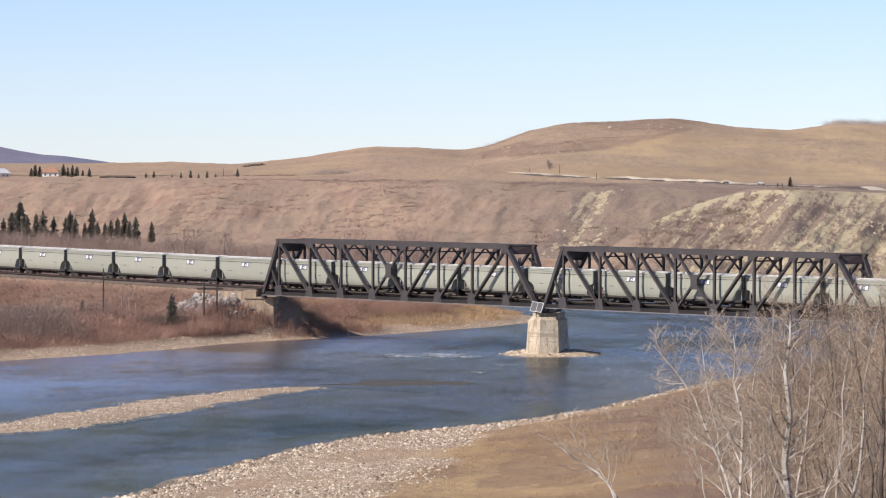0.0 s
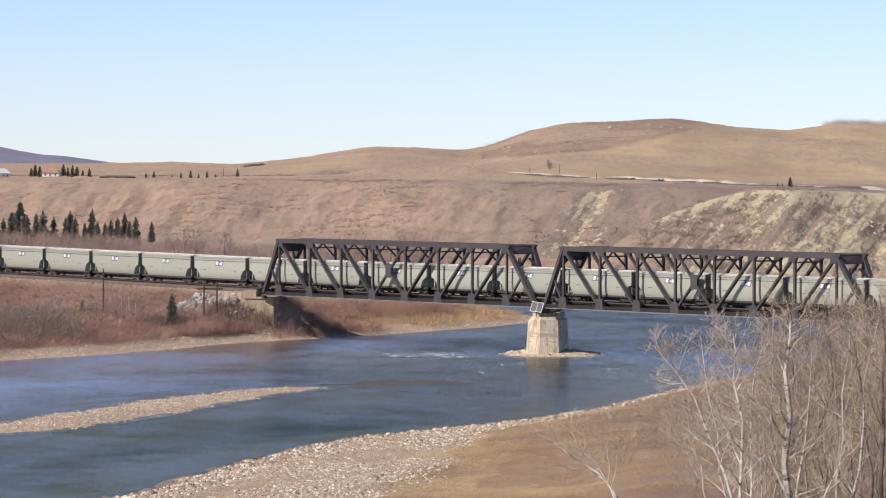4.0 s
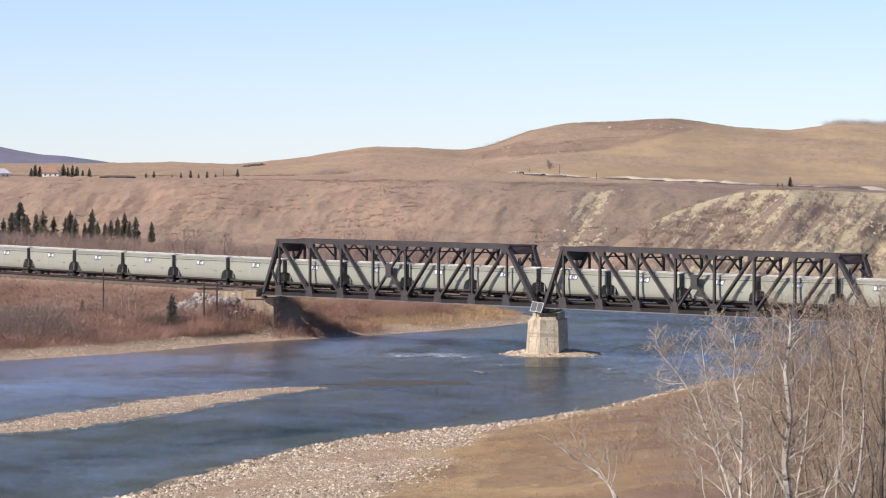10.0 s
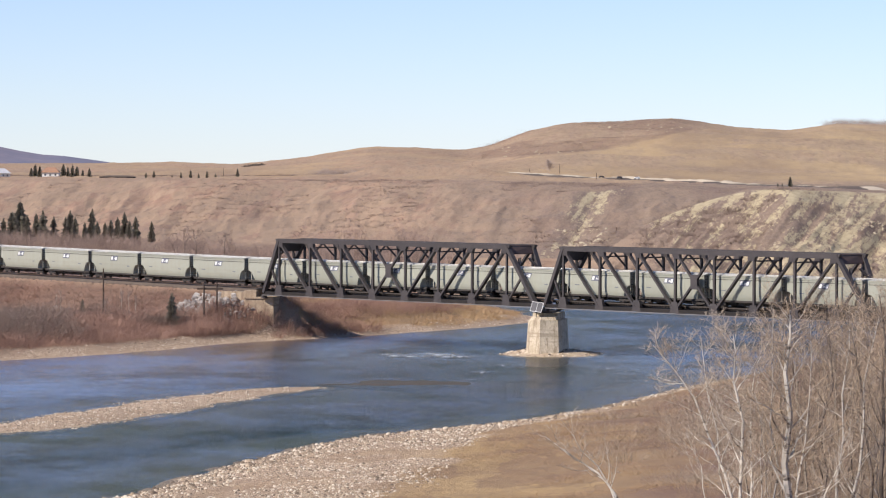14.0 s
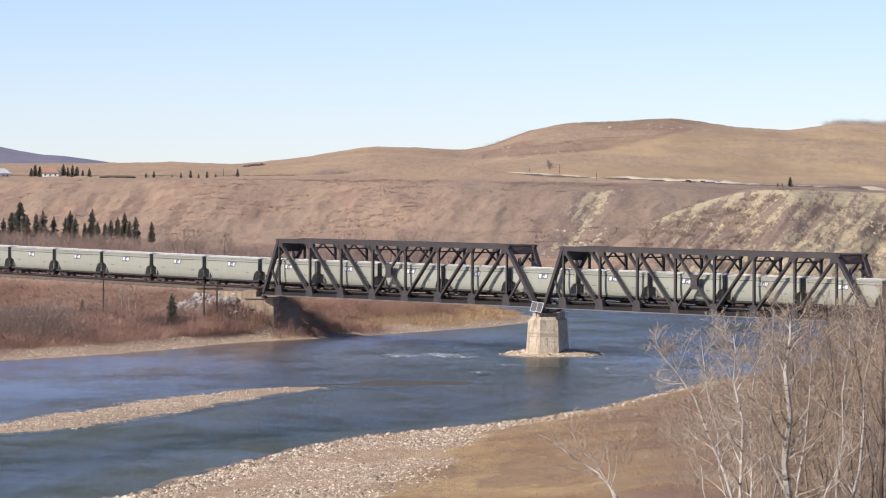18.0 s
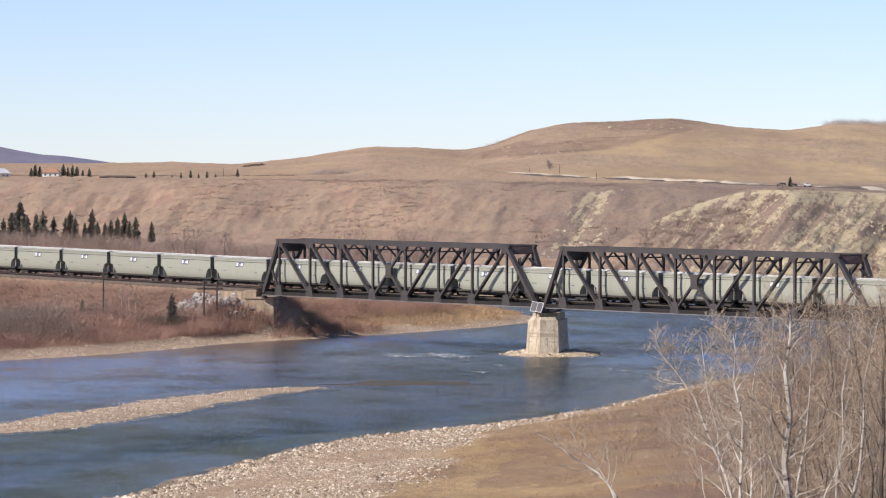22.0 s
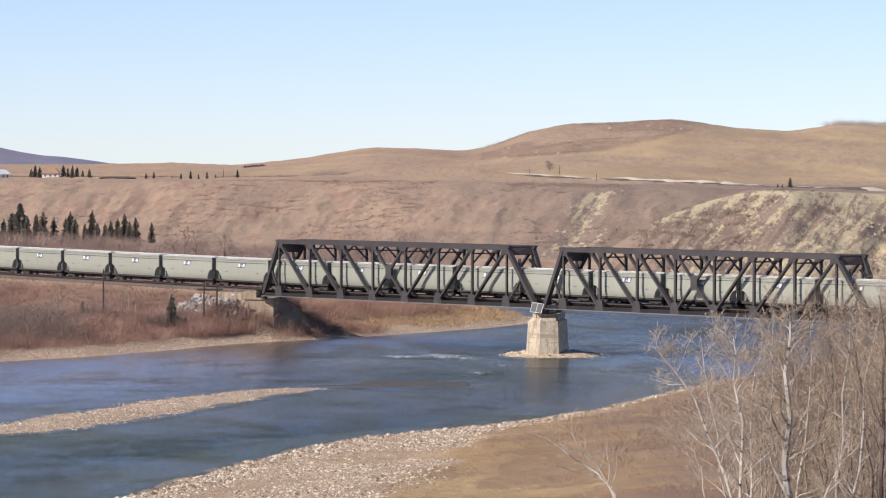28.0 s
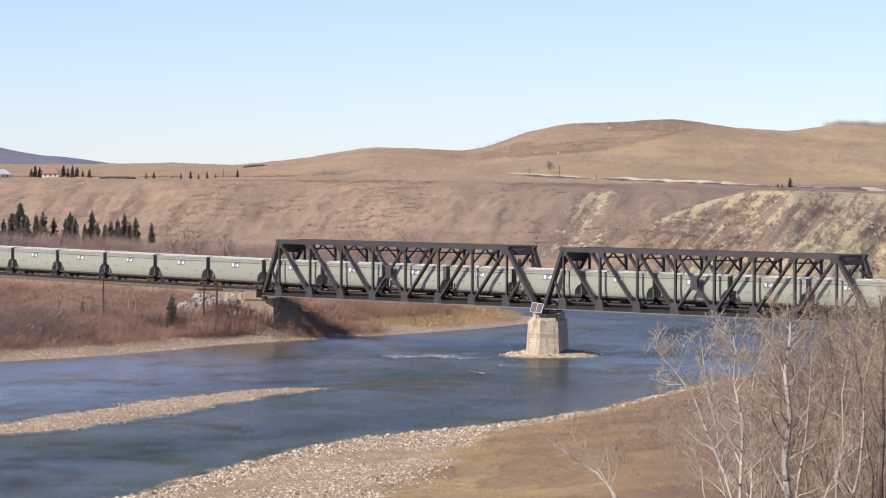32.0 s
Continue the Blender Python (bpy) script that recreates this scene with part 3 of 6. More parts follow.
def build_ground():
    rows = np.concatenate([[-900, -400, -150, -60, -20, 0], np.arange(20, 300, 14), np.arange(300, 1000, 1.6), np.arange(1000, 1700, 4),
                           np.arange(1700, 3300, 16), np.linspace(3300, 4900, 16)])
    side = np.array([0.13, 0.15, 0.18, 0.22, 0.28, 0.36, 0.5, 0.7, 1.0, 1.5, 2.3, 4.0])
    us = np.concatenate([-side[::-1], np.linspace(-0.122, 0.122, 420), side])
    Y, U = np.meshgrid(rows, us, indexing="ij")
    X = U * (np.maximum(Y, 0) + 60 + np.maximum(-Y, 0) * 0.5)
    Z = ground_height(X, Y)
    nr, nc = X.shape
    me = bpy.data.meshes.new("ground")
    idx = np.arange(nr * nc).reshape(nr, nc)
    quads = np.stack([idx[:-1, :-1], idx[:-1, 1:], idx[1:, 1:], idx[1:, :-1]], -1).reshape(-1, 4)
    me.vertices.add(nr * nc)
    me.vertices.foreach_set("co", np.stack([X, Y, Z], -1).astype(np.float32).ravel())
    me.loops.add(quads.size)
    me.loops.foreach_set("vertex_index", quads.astype(np.int32).ravel())
    me.polygons.add(len(quads))
    me.polygons.foreach_set("loop_start", np.arange(0, quads.size, 4, dtype=np.int32))
    me.polygons.foreach_set("use_smooth", np.ones(len(quads), bool))
    me.update()
    # what covers the ground where
    sd, isl, shoal = river_dist(X, Y)
    u = X / np.maximum(Y, 60)
    near = Y < np.interp(X, [p[0] for p in NEAR_SHORE], [p[1] for p in NEAR_SHORE]) + 1
    rag = fbm(X, Y, 9, 4, 81)
    barw = np.interp(X, [-60, -10, 0, 10, 20, 45], [60, 45, 26, 7, 4.5, 3])
    gravel = np.where(near, 1 - step(0.75, 1.0, (sd + rag * 14) / barw), 1 - step(4, 6.5, sd + rag * 5))
    gravel = np.where(near & (sd > 0), gravel * (1 - 0.4 * step(0.0, 0.2, fbm(X, Y, 11, 4, 82)) * step(4, 11, sd)), gravel)
    gravel = np.where(isl < 1.5, 1.0, gravel)
    gravel = np.where(Y > 735, 0, gravel)
    lip = 955 + fbm(u * 1000, Y * 0, 18, 2, 41) * 30
    bluff = ((Y > 835) & (Y < lip + 18) & (u > 0.03)) * step(0.03, 0.06, u) * (0.79 + 0.09 * np.exp(-((Y - lip) / 16) ** 2) + 0.07 * np.exp(-((Y - 850) / 40) ** 2) + 0.05 * step(0.085, 0.1, u))
    scar = np.exp(-((u - 0.034 - (Y - 1100) * 0.00005 + 0.008 * fbm(u * 1000, Y * 0.1, 6, 3, 83)) / 0.013) ** 2) * (Y > 985) * (Y < 1240)
    slope = ((Y > 985) & (Y < 1550)) * (0.10 + 0.46 * step(-0.02, 0.035, u))
    sand = np.clip(np.maximum(np.maximum(bluff, scar * 0.86), slope), 0, 1)
    td = seg_dist(X, Y, TRACK_LINE, False)
    brush = np.where(near, step(6, 26, X + rag * 14) * step(3, 10, sd) * 0.85, step(7, 14, sd + rag * 6) * (1 - step(930, 1110, Y + rag * 160)) * step(2, 5, td) * (X < -24))
    brush = np.where((Y > 835) & (u > 0.02), np.where(Y > lip + 18, step(0.034, 0.05, u) * np.clip(0.22 + 0.7 * fbm(u * 1000 - Y * 0.05, Y * 0.08, 9, 4, 84), 0.0, 0.6), 0.1), brush) * (Y < 1300)
    # rocky knoll above the hay slopes, split from them by a rising line
    rise = (Z - 28.5) / np.maximum(Y, 60) - np.interp(u, KNOLL_U, KNOLL_RISE)
    knoll = step(-0.0003, 0.0003, rise + 0.0004 * fbm(X, Y, 60, 3, 96)) * (Y > 1900) * step(0.002, 0.014, u) * (u < 0.07)
    rocky = knoll * (0.22 + 0.78 * step(-0.10, 0.16, fbm(X, Y * 0.25, 46, 5, 95)))
    brush = np.maximum(brush, 0.42 * rocky)
    field = step(1560, 1750, Y) * (0.65 + 0.35 * step(0.01, 0.06, u)) * (1 - 0.6 * step(2700, 3150, Y) * step(0.0, 0.03, u))
    bands = value_noise(Y / 95.0 + u * 14, u * 20, 93) + 0.5 * value_noise(Y / 40.0 - u * 9, u * 30, 94)
    field = field * (0.3 + 0.7 * step(-0.1, 0.12, bands)) * np.where(Y > 2650, 0.85, 1) * (1 - 0.8 * knoll)
    deep = np.where(sd < 0, step(0.2, 1.3, -Z), 0.55 * (1 - step(0.6, 2.2, sd + rag)) * near)
    deep = np.where(shoal < 1.2, 0.68, deep)
    gravel = np.where(shoal < 1.2, 0.2, gravel)
    brush = np.where(shoal < 1.2, 0.95, brush)
    deep = np.where(isl < 2.0, np.maximum(deep, 0.5 * step(-1.6, 0.6, isl + rag * 1.5)), deep)
    gold = np.where(near, 1.0, (sd < 40) * (X > -24) * (Y < 800)) * 1.0
    for name, chans in (("zone_a", (gravel, sand, brush)), ("zone_b", (field, deep, gold))):
        at = me.attributes.new(name, 'FLOAT_COLOR', 'POINT')
        col = np.ones((nr * nc, 4), np.float32)
        for i, ch in enumerate(chans):
            col[:, i] = np.clip(np.broadcast_to(ch, X.shape), 0, 1).ravel()
        at.data.foreach_set("color", col.ravel())
    me.materials.append(MAT["ground"])
    return tagged(new("ground", me), "dry grass valley ground with gravel shores and bluffs", "ground", kind="structure")


ground = build_ground()


def on_ground(x, y):
    return float(ground_height(np.array([x]), np.array([y]))[0])


def build_water():
    n = 40
    g = Geo()
    xs, ys = np.linspace(-1000, 600, n), np.linspace(150, 950, n)
    g.v = [(x, y, 0.0) for y in ys for x in xs]
    g.f = [(j * n + i, j * n + i + 1, (j + 1) * n + i + 1, (j + 1) * n + i) for j in range(n - 1) for i in range(n - 1)]
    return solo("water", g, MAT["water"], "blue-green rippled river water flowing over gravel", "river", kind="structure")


river = build_water()

# ---------------------------------------------------------------- bridge


def bridge_frame(s, across=0.0, z=0.0):
    p = ORIGIN + E_DIR * s + N_DIR * across
    return Vector((p.x, p.y, z))


BRIDGE_M = Matrix(((E_DIR.x, N_DIR.x, 0, ORIGIN.x), (E_DIR.y, N_DIR.y, 0, ORIGIN.y), (0, 0, 1, CHORD), (0, 0, 0, 1)))


def build_truss_span(s0, label):
    """A skew through truss: x along, y across (0 near, WIDTH far), z up from the underside of the bottom chord."""
    root = thing("truss_bridge_span", label, "railway bridge", BRIDGE_M @ pose(s0, 0, 0), "bridge spans")
    H, P, steel = HIGH, PANEL, MAT["steel"]
    top, bot = H - 0.35, 0.45
    for y, lo, hi in ((0.0, 4.0, 6.6), (WIDTH, 6.6, 4.0)):
        xa, xb = -lo, 7 * P + hi
        part("top_chord", Geo().box((3.5 * P, y, top), (7 * P + 0.6, 0.55, 0.7)), steel, root)
        part("bottom_chord", Geo().box(((xa + xb) / 2, y, bot - 0.06), (xb - xa, 0.44, 0.50)), MAT["chord_steel"], root, "grimy dark bottom chord")
        part("end_post", Geo().beam((xa, y, bot), (0, y, top + 0.1), 0.55, 0.72, (0, 1, 0)), steel, root)
        part("end_post", Geo().beam((xb, y, bot), (7 * P, y, top + 0.1), 0.55, 0.72, (0, 1, 0)), steel, root)
        for i in range(8):
            w = 0.30 if i in (0, 7) else 0.40
            g = Geo()
            for dy in (-0.12, 0.12):
                g.box((i * P, y + dy, (top + bot) / 2), (w, 0.06, top - bot))
            g.box((i * P, y, (top + bot) / 2), (w * 0.5, 0.2, top - bot))
            part("vertical_post", g, steel, root)
        pairs = [(0, 1), (1, 2), (2, 3), (3, 4), (4, 3), (5, 4), (6, 5), (7, 6)]
        for a, b in pairs:
            w = 0.56 if (a, b) not in ((3, 4), (4, 3)) else 0.40
            part("diagonal", Geo().beam((a * P, y, top), (b * P, y, bot), 0.30, w, (0, 1, 0)), steel, root)
        part("centre_gusset", Geo().box((3.5 * P, y, (top + bot) / 2), (1.35, 0.46, 2.1)), steel, root)
        part("sub_strut", Geo().beam((-lo * 0.52, y, bot + (top - bot) * 0.48), (0, y, bot), 0.3, 0.3, (0, 1, 0)), steel, root)
        part("sub_strut", Geo().beam((7 * P + hi * 0.52, y, bot + (top - bot) * 0.48), (7 * P, y, bot), 0.3, 0.3, (0, 1, 0)), steel, root)
        for i in range(8):
            d = 1 if i < 4 else -1
            g = Geo().prism([(i * P - 0.95, bot - 0.3), (i * P + 0.95, bot - 0.3), (i * P + 0.62, bot + 1.3), (i * P - 0.62, bot + 1.3)], y - 0.24, y + 0.24)
            part("gusset_plate", recalc(g.mesh("gusset_plate")), steel, root)
            g = Geo().prism([(i * P - 0.85, top + 0.3), (i * P + 0.85, top + 0.3), (i * P + 0.6 + 0.5 * d, top - 1.0), (i * P - 0.6 + 0.5 * d, top - 1.0)], y - 0.25, y + 0.25)
            part("gusset_plate", recalc(g.mesh("gusset_plate")), steel, root)
        part("walkway_edge", Geo().box(((xa + xb) / 2, y + (-0.5 if y == 0 else 0.5), 0.06), (xb - xa, 0.45, 0.1)), MAT["edge"], root, "pale galvanised walkway edge")
    # bracing between the two trusses
    for i in range(8):
        part("sway_strut", Geo().box((i * P, WIDTH / 2, top), (0.3, WIDTH, 0.35)), steel, root)
        if 0 < i < 7:
            part("sway_strut", Geo().box((i * P, WIDTH / 2, top - 1.0), (0.22, WIDTH, 0.2)), steel, root)
            for a, b in ((0, 1), (1, 0)):
                y0, y1 = WIDTH * a, WIDTH * (0.5 if a == 0 else 0.5)
                part("knee_brace", Geo().beam((i * P, y0, top - 2.6), (i * P, y1, top - 0.3), 0.2, 0.24, (1, 0, 0)), steel, root)
        g = Geo().box((i * P, WIDTH / 2, 0.42), (0.4, WIDTH, 0.8))
        part("floor_beam", g, steel, root)
    for i in range(7):
        for a, b in ((0, 1), (1, 0)):
            part("lateral_brace", Geo().beam((i * P, WIDTH * a, top + 0.1), ((i + 1) * P, WIDTH * b, top + 0.1), 0.18, 0.18), steel, root)
    for x, lean_n, lean_f in ((0.0, -4.0, -6.6), (7 * P, 6.6, 4.0)):
        def post(y, down):
            t = down / (top - bot)
            return Vector((x + (lean_n if y < 1 else lean_f) * t, y, top - down))
        drop = 1.05 if x > 1 else 1.75
        a, b, c, d = post(0, -0.25), post(WIDTH, -0.25), post(WIDTH, drop), post(0, drop)
        g = Geo()
        off = Vector((0.09, 0, 0.05))
        g.v = [tuple(p + k * off) for k in (-1, 1) for p in (a, b, c, d)]
        g.f = [(0, 1, 2, 3), (7, 6, 5, 4), (0, 4, 5, 1), (1, 5, 6, 2), (2, 6, 7, 3), (3, 7, 4, 0)]
        part("portal_plate", recalc(g.mesh("portal_plate")), MAT["rust"] if x > 1 else steel, root, "deep portal plate between the end posts")
        for y in (0, WIDTH):
            q = post(y, 3.4)
            r = post(0, 1.7).lerp(post(WIDTH, 1.7), 0.3 if y == 0 else 0.7)
            part("portal_knee", Geo().beam(q, r, 0.22, 0.4, (1, 0, 0)), MAT["steel"], root)
    for y in (WIDTH / 2 - 0.95, WIDTH / 2 + 0.95):
        part("stringer", Geo().box((3.5 * P + 1.3, y, 0.55), (7 * P + 9.4, 0.3, 0.7)), steel, root)
    for y in (WIDTH / 2 - 0.75, WIDTH / 2 + 0.75):
        part("rail", Geo().box((3.5 * P + 1.3, y, 1.07), (7 * P + 12.0, 0.07, 0.16)), MAT["rail"], root)
    for y in (WIDTH / 2 - 1.5, WIDTH / 2 + 1.5):
        part("guard_timber", Geo().box((3.5 * P + 1.3, y, 1.12), (7 * P + 9.4, 0.2, 0.2)), MAT["tie"], root)
    tie = Geo().box((0, 0, 0), (0.24, 2.9, 0.22)).mesh("tie")
    n = int((7 * P + 10) / 0.55)
    for i in range(n):
        part("tie", tie, MAT["tie"], root, at=pose(-4.6 + i * 0.55 + 0.9, WIDTH / 2, 0.93))
    for x, y in ((-4.0, 0.0), (7 * P + 6.6, 0.0), (-6.6, WIDTH), (7 * P + 4.0, WIDTH)):
        part("bearing_shoe", Geo().prism([(x - 0.5, -0.5), (x + 0.5, -0.5), (x + 0.25, 0.12), (x - 0.25, 0.12)], y - 0.3, y + 0.3), steel, root)
    return root


build_truss_span(0.0, "dark grey riveted steel through truss span over the river")
build_truss_span(SPAN2, "dark grey steel truss span reaching the wooded bank")


def tapered_block(outline, z0, z1, grow):
    """A vertical prism whose foot is wider than its head by grow metres all round."""
    g = Geo()
    k = len(outline)
    cx, cy = sum(p[0] for p in outline) / k, sum(p[1] for p in outline) / k
    levels = ((z0, grow), (z0 + (z1 - z0) * 0.5, grow * 0.5), (z1, 0.0))
    for z, gr in levels:
        for x, y in outline:
            l = math.hypot(x - cx, y - cy)
            g.v.append((x + (x - cx) / l * gr, y + (y - cy) / l * gr, z))
    for lev in range(2):
        for i in range(k):
            j = (i + 1) % k
            g.f.append((lev * k + i, lev * k + j, lev * k + k + j, lev * k + k + i))
    g.f.append(tuple(range(2 * k, 3 * k)))
    g.f.append(tuple(range(k))[::-1])
    return g


def build_pier():
    s = 7 * PANEL + 6.6 + (SPAN_GAP - 10.6) / 2
    c = bridge_frame(s - 1.3, WIDTH / 2, 0)
    root = thing("bridge_pier", "weathered pale concrete river pier with a pointed nose", "bridge pier", pose(c.x, c.y, 0, 0, 0, -11))
    half, long = 2.25, 4.3
    outline = [(-half, -long), (-0.25, -long - 1.1), (half, -long), (half, long), (0.2, long + 1.1), (-half, long)]
    part("shaft", recalc(tapered_block(outline, -1.6, CHORD - 1.75, 0.7).mesh("shaft")), MAT["concrete"], root)
    cap = [(x * 0.80, y * 0.93) for x, y in outline]
    part("cap", recalc(tapered_block(cap, CHORD - 1.75, CHORD - 1.3, 0.38).mesh("cap")), MAT["concrete"], root)
    back = [(x * 0.84, max(y, -long + 1.9)) for x, y in outline]
    part("upper_shaft", recalc(tapered_block(back, CHORD - 1.76, CHORD - 0.75, 0.05).mesh("upper_shaft")), MAT["concrete"], root)
    part("bearing_seat", Geo().box((0, 0.3, CHORD - 0.63), (2.6, 2 * long - 0.6, 0.25)), MAT["under"], root, "dark bearing seat under the trusses")
    return root


def build_solar():
    c = bridge_frame(64.6, -1.7, 0)
    root = thing("solar_panel", "small two-module solar panel on the pier top", "solar panel", pose(c.x, c.y, CHORD - 0.75, 0, 7, -20))
    part("support_post", Geo().tube([(0, 0.25, -0.62), (0, 0.2, 1.1)], [0.06, 0.06], 6), MAT["steel"], root)
    m = pose(0, 0, 0.95, 62, 0, 0)
    for x in (-0.44, 0.44):
        part("module", Geo().box((x, 0, 0), (0.84, 1.5, 0.05)), MAT["cell"], root, at=m)
    for x in (-0.88, 0.0, 0.88):
        part("frame_bar", Geo().box((x, 0, 0.01), (0.06, 1.6, 0.09)), MAT["alu"], root, at=m)
    for y in (-0.77, 0.77):
        part("frame_bar", Geo().box((0, y, 0.01), (1.82, 0.06, 0.085)), MAT["alu"], root, at=m)


def build_abutment(s, across, sign, rz, label):
    """Skew concrete wall under one end of the bridge; sign points to the land."""
    c = bridge_frame(s, across, 0)
    root = thing("bridge_abutment", label, "bridge abutment", pose(c.x, c.y, 0, 0, 0, rz), "abutments")
    w = 2.4
    part("breast_wall", recalc(tapered_block([(-w, -3.0), (w, -3.0), (w, 5.6), (-w, 5.6)], -1.0, CHORD - 0.6, 0.25).mesh("breast_wall")), MAT["old_concrete"], root)
    part("seat_coping", Geo().box((0, 1.3, CHORD - 0.45), (2 * w + 0.3, 9.0, 0.3)), MAT["old_concrete"], root)
    part("back_wall", Geo().box((sign * 1.5, 1.3, CHORD + 0.2), (2.0, 8.2, 1.0)), MAT["old_concrete"], root)
    part("wing_wall", recalc(tapered_block([(sign * 2.4, -2.7), (sign * 6.6, -1.4), (sign * 6.6, -0.4), (sign * 2.4, -1.7)], 0.5, CHORD + 0.5, 0.1).mesh("wing_wall")), MAT["old_concrete"], root)
    return root


build_pier()
build_solar()
build_abutment(-7.2, WIDTH / 2 - 0.5, -1, -9, "pale concrete abutment with wing walls at the far bank")
build_abutment(SPAN2 + 64.4, WIDTH / 2, 1, -9, "concrete abutment at the wooded bank")


def build_pier_skirt():
    """Low gravel apron heaped round the foot of the pier."""
    s = 7 * PANEL + 6.4
    c = bridge_frame(s - 1.3, WIDTH / 2, 0)
    g = Geo()
    n, rings = 40, 6
    g.v.append((1.5, 0, 0.95))
    for r in range(1, rings + 1):
        for k in range(n):
            a = 2 * math.pi * k / n
            rad = r / rings
            x, y = 1.5 + math.cos(a) * 8.0 * rad, math.sin(a) * 9.6 * rad
            wob = 1 + 0.16 * noise.noise((x * 0.5, y * 0.5, 3))
            g.v.append((x * wob, y * wob, 0.95 * (1 - rad ** 2) - 0.14 + 0.14 * noise.noise((x, y, 1))))
    for k in range(n):
        g.f.append((0, 1 + k, 1 + (k + 1) % n))
    for r in range(rings - 1):
        for k in range(n):
            a, b = 1 + r * n + k, 1 + r * n + (k + 1) % n
            g.f.append((a, a + n, b + n, b))
    return solo("gravel_apron", recalc(g.mesh("gravel_apron")), MAT["cobble"], "low gravel and boulder apron round the pier foot", "gravel",
                pose(c.x, c.y, 0, 0, 0, -9), kind="structure")


build_pier_skirt()

# ---------------------------------------------------------------- railway on the banks


def build_track_bed(s0, s1, label):
    root = thing("railway_track", label, "railway track", kind="structure")
    stepn = 5.0
    n = int((s1 - s0) / stepn)
    bed, rails = Geo(), [Geo(), Geo()]
    for i in range(n + 1):
        s = s0 + (s1 - s0) * i / n
        p, d = track(s)
        nr = Vector((-d.y, d.x))
        z = rail_height(s)
        for off, dz in ((-3.0, -0.95), (-1.9, -0.32), (1.9, -0.32), (3.0, -0.95)):
            q = p + nr * off
            bed.v.append((q.x, q.y, z + dz))
        for k, off in ((0, -0.75), (1, 0.75)):
            for a, dz in ((-0.05, -0.16), (-0.05, 0), (0.05, 0), (0.05, -0.16)):
                q = p + nr * (off + a)
                rails[k].v.append((q.x, q.y, z + dz))
    for i in range(n):
        for k in range(3):
            a = i * 4 + k
            bed.f.append((a, a + 1, a + 5, a + 4))
            for g in rails:
                g.f.append((a, a + 1, a + 5, a + 4))
    part("ballast", recalc(bed.mesh("ballast")), MAT["ballast"], root, "brown-grey crushed stone ballast")
    for g in rails:
        part("rail", recalc(g.mesh("rail")), MAT["rail"], root)
    return root


build_track_bed(-700, -7.0, "single railway line on a low embankment")
build_track_bed(SPAN2 + 67, 690, "single railway line leaving the bridge")

# ---------------------------------------------------------------- train
CAR_PITCH = 15.5


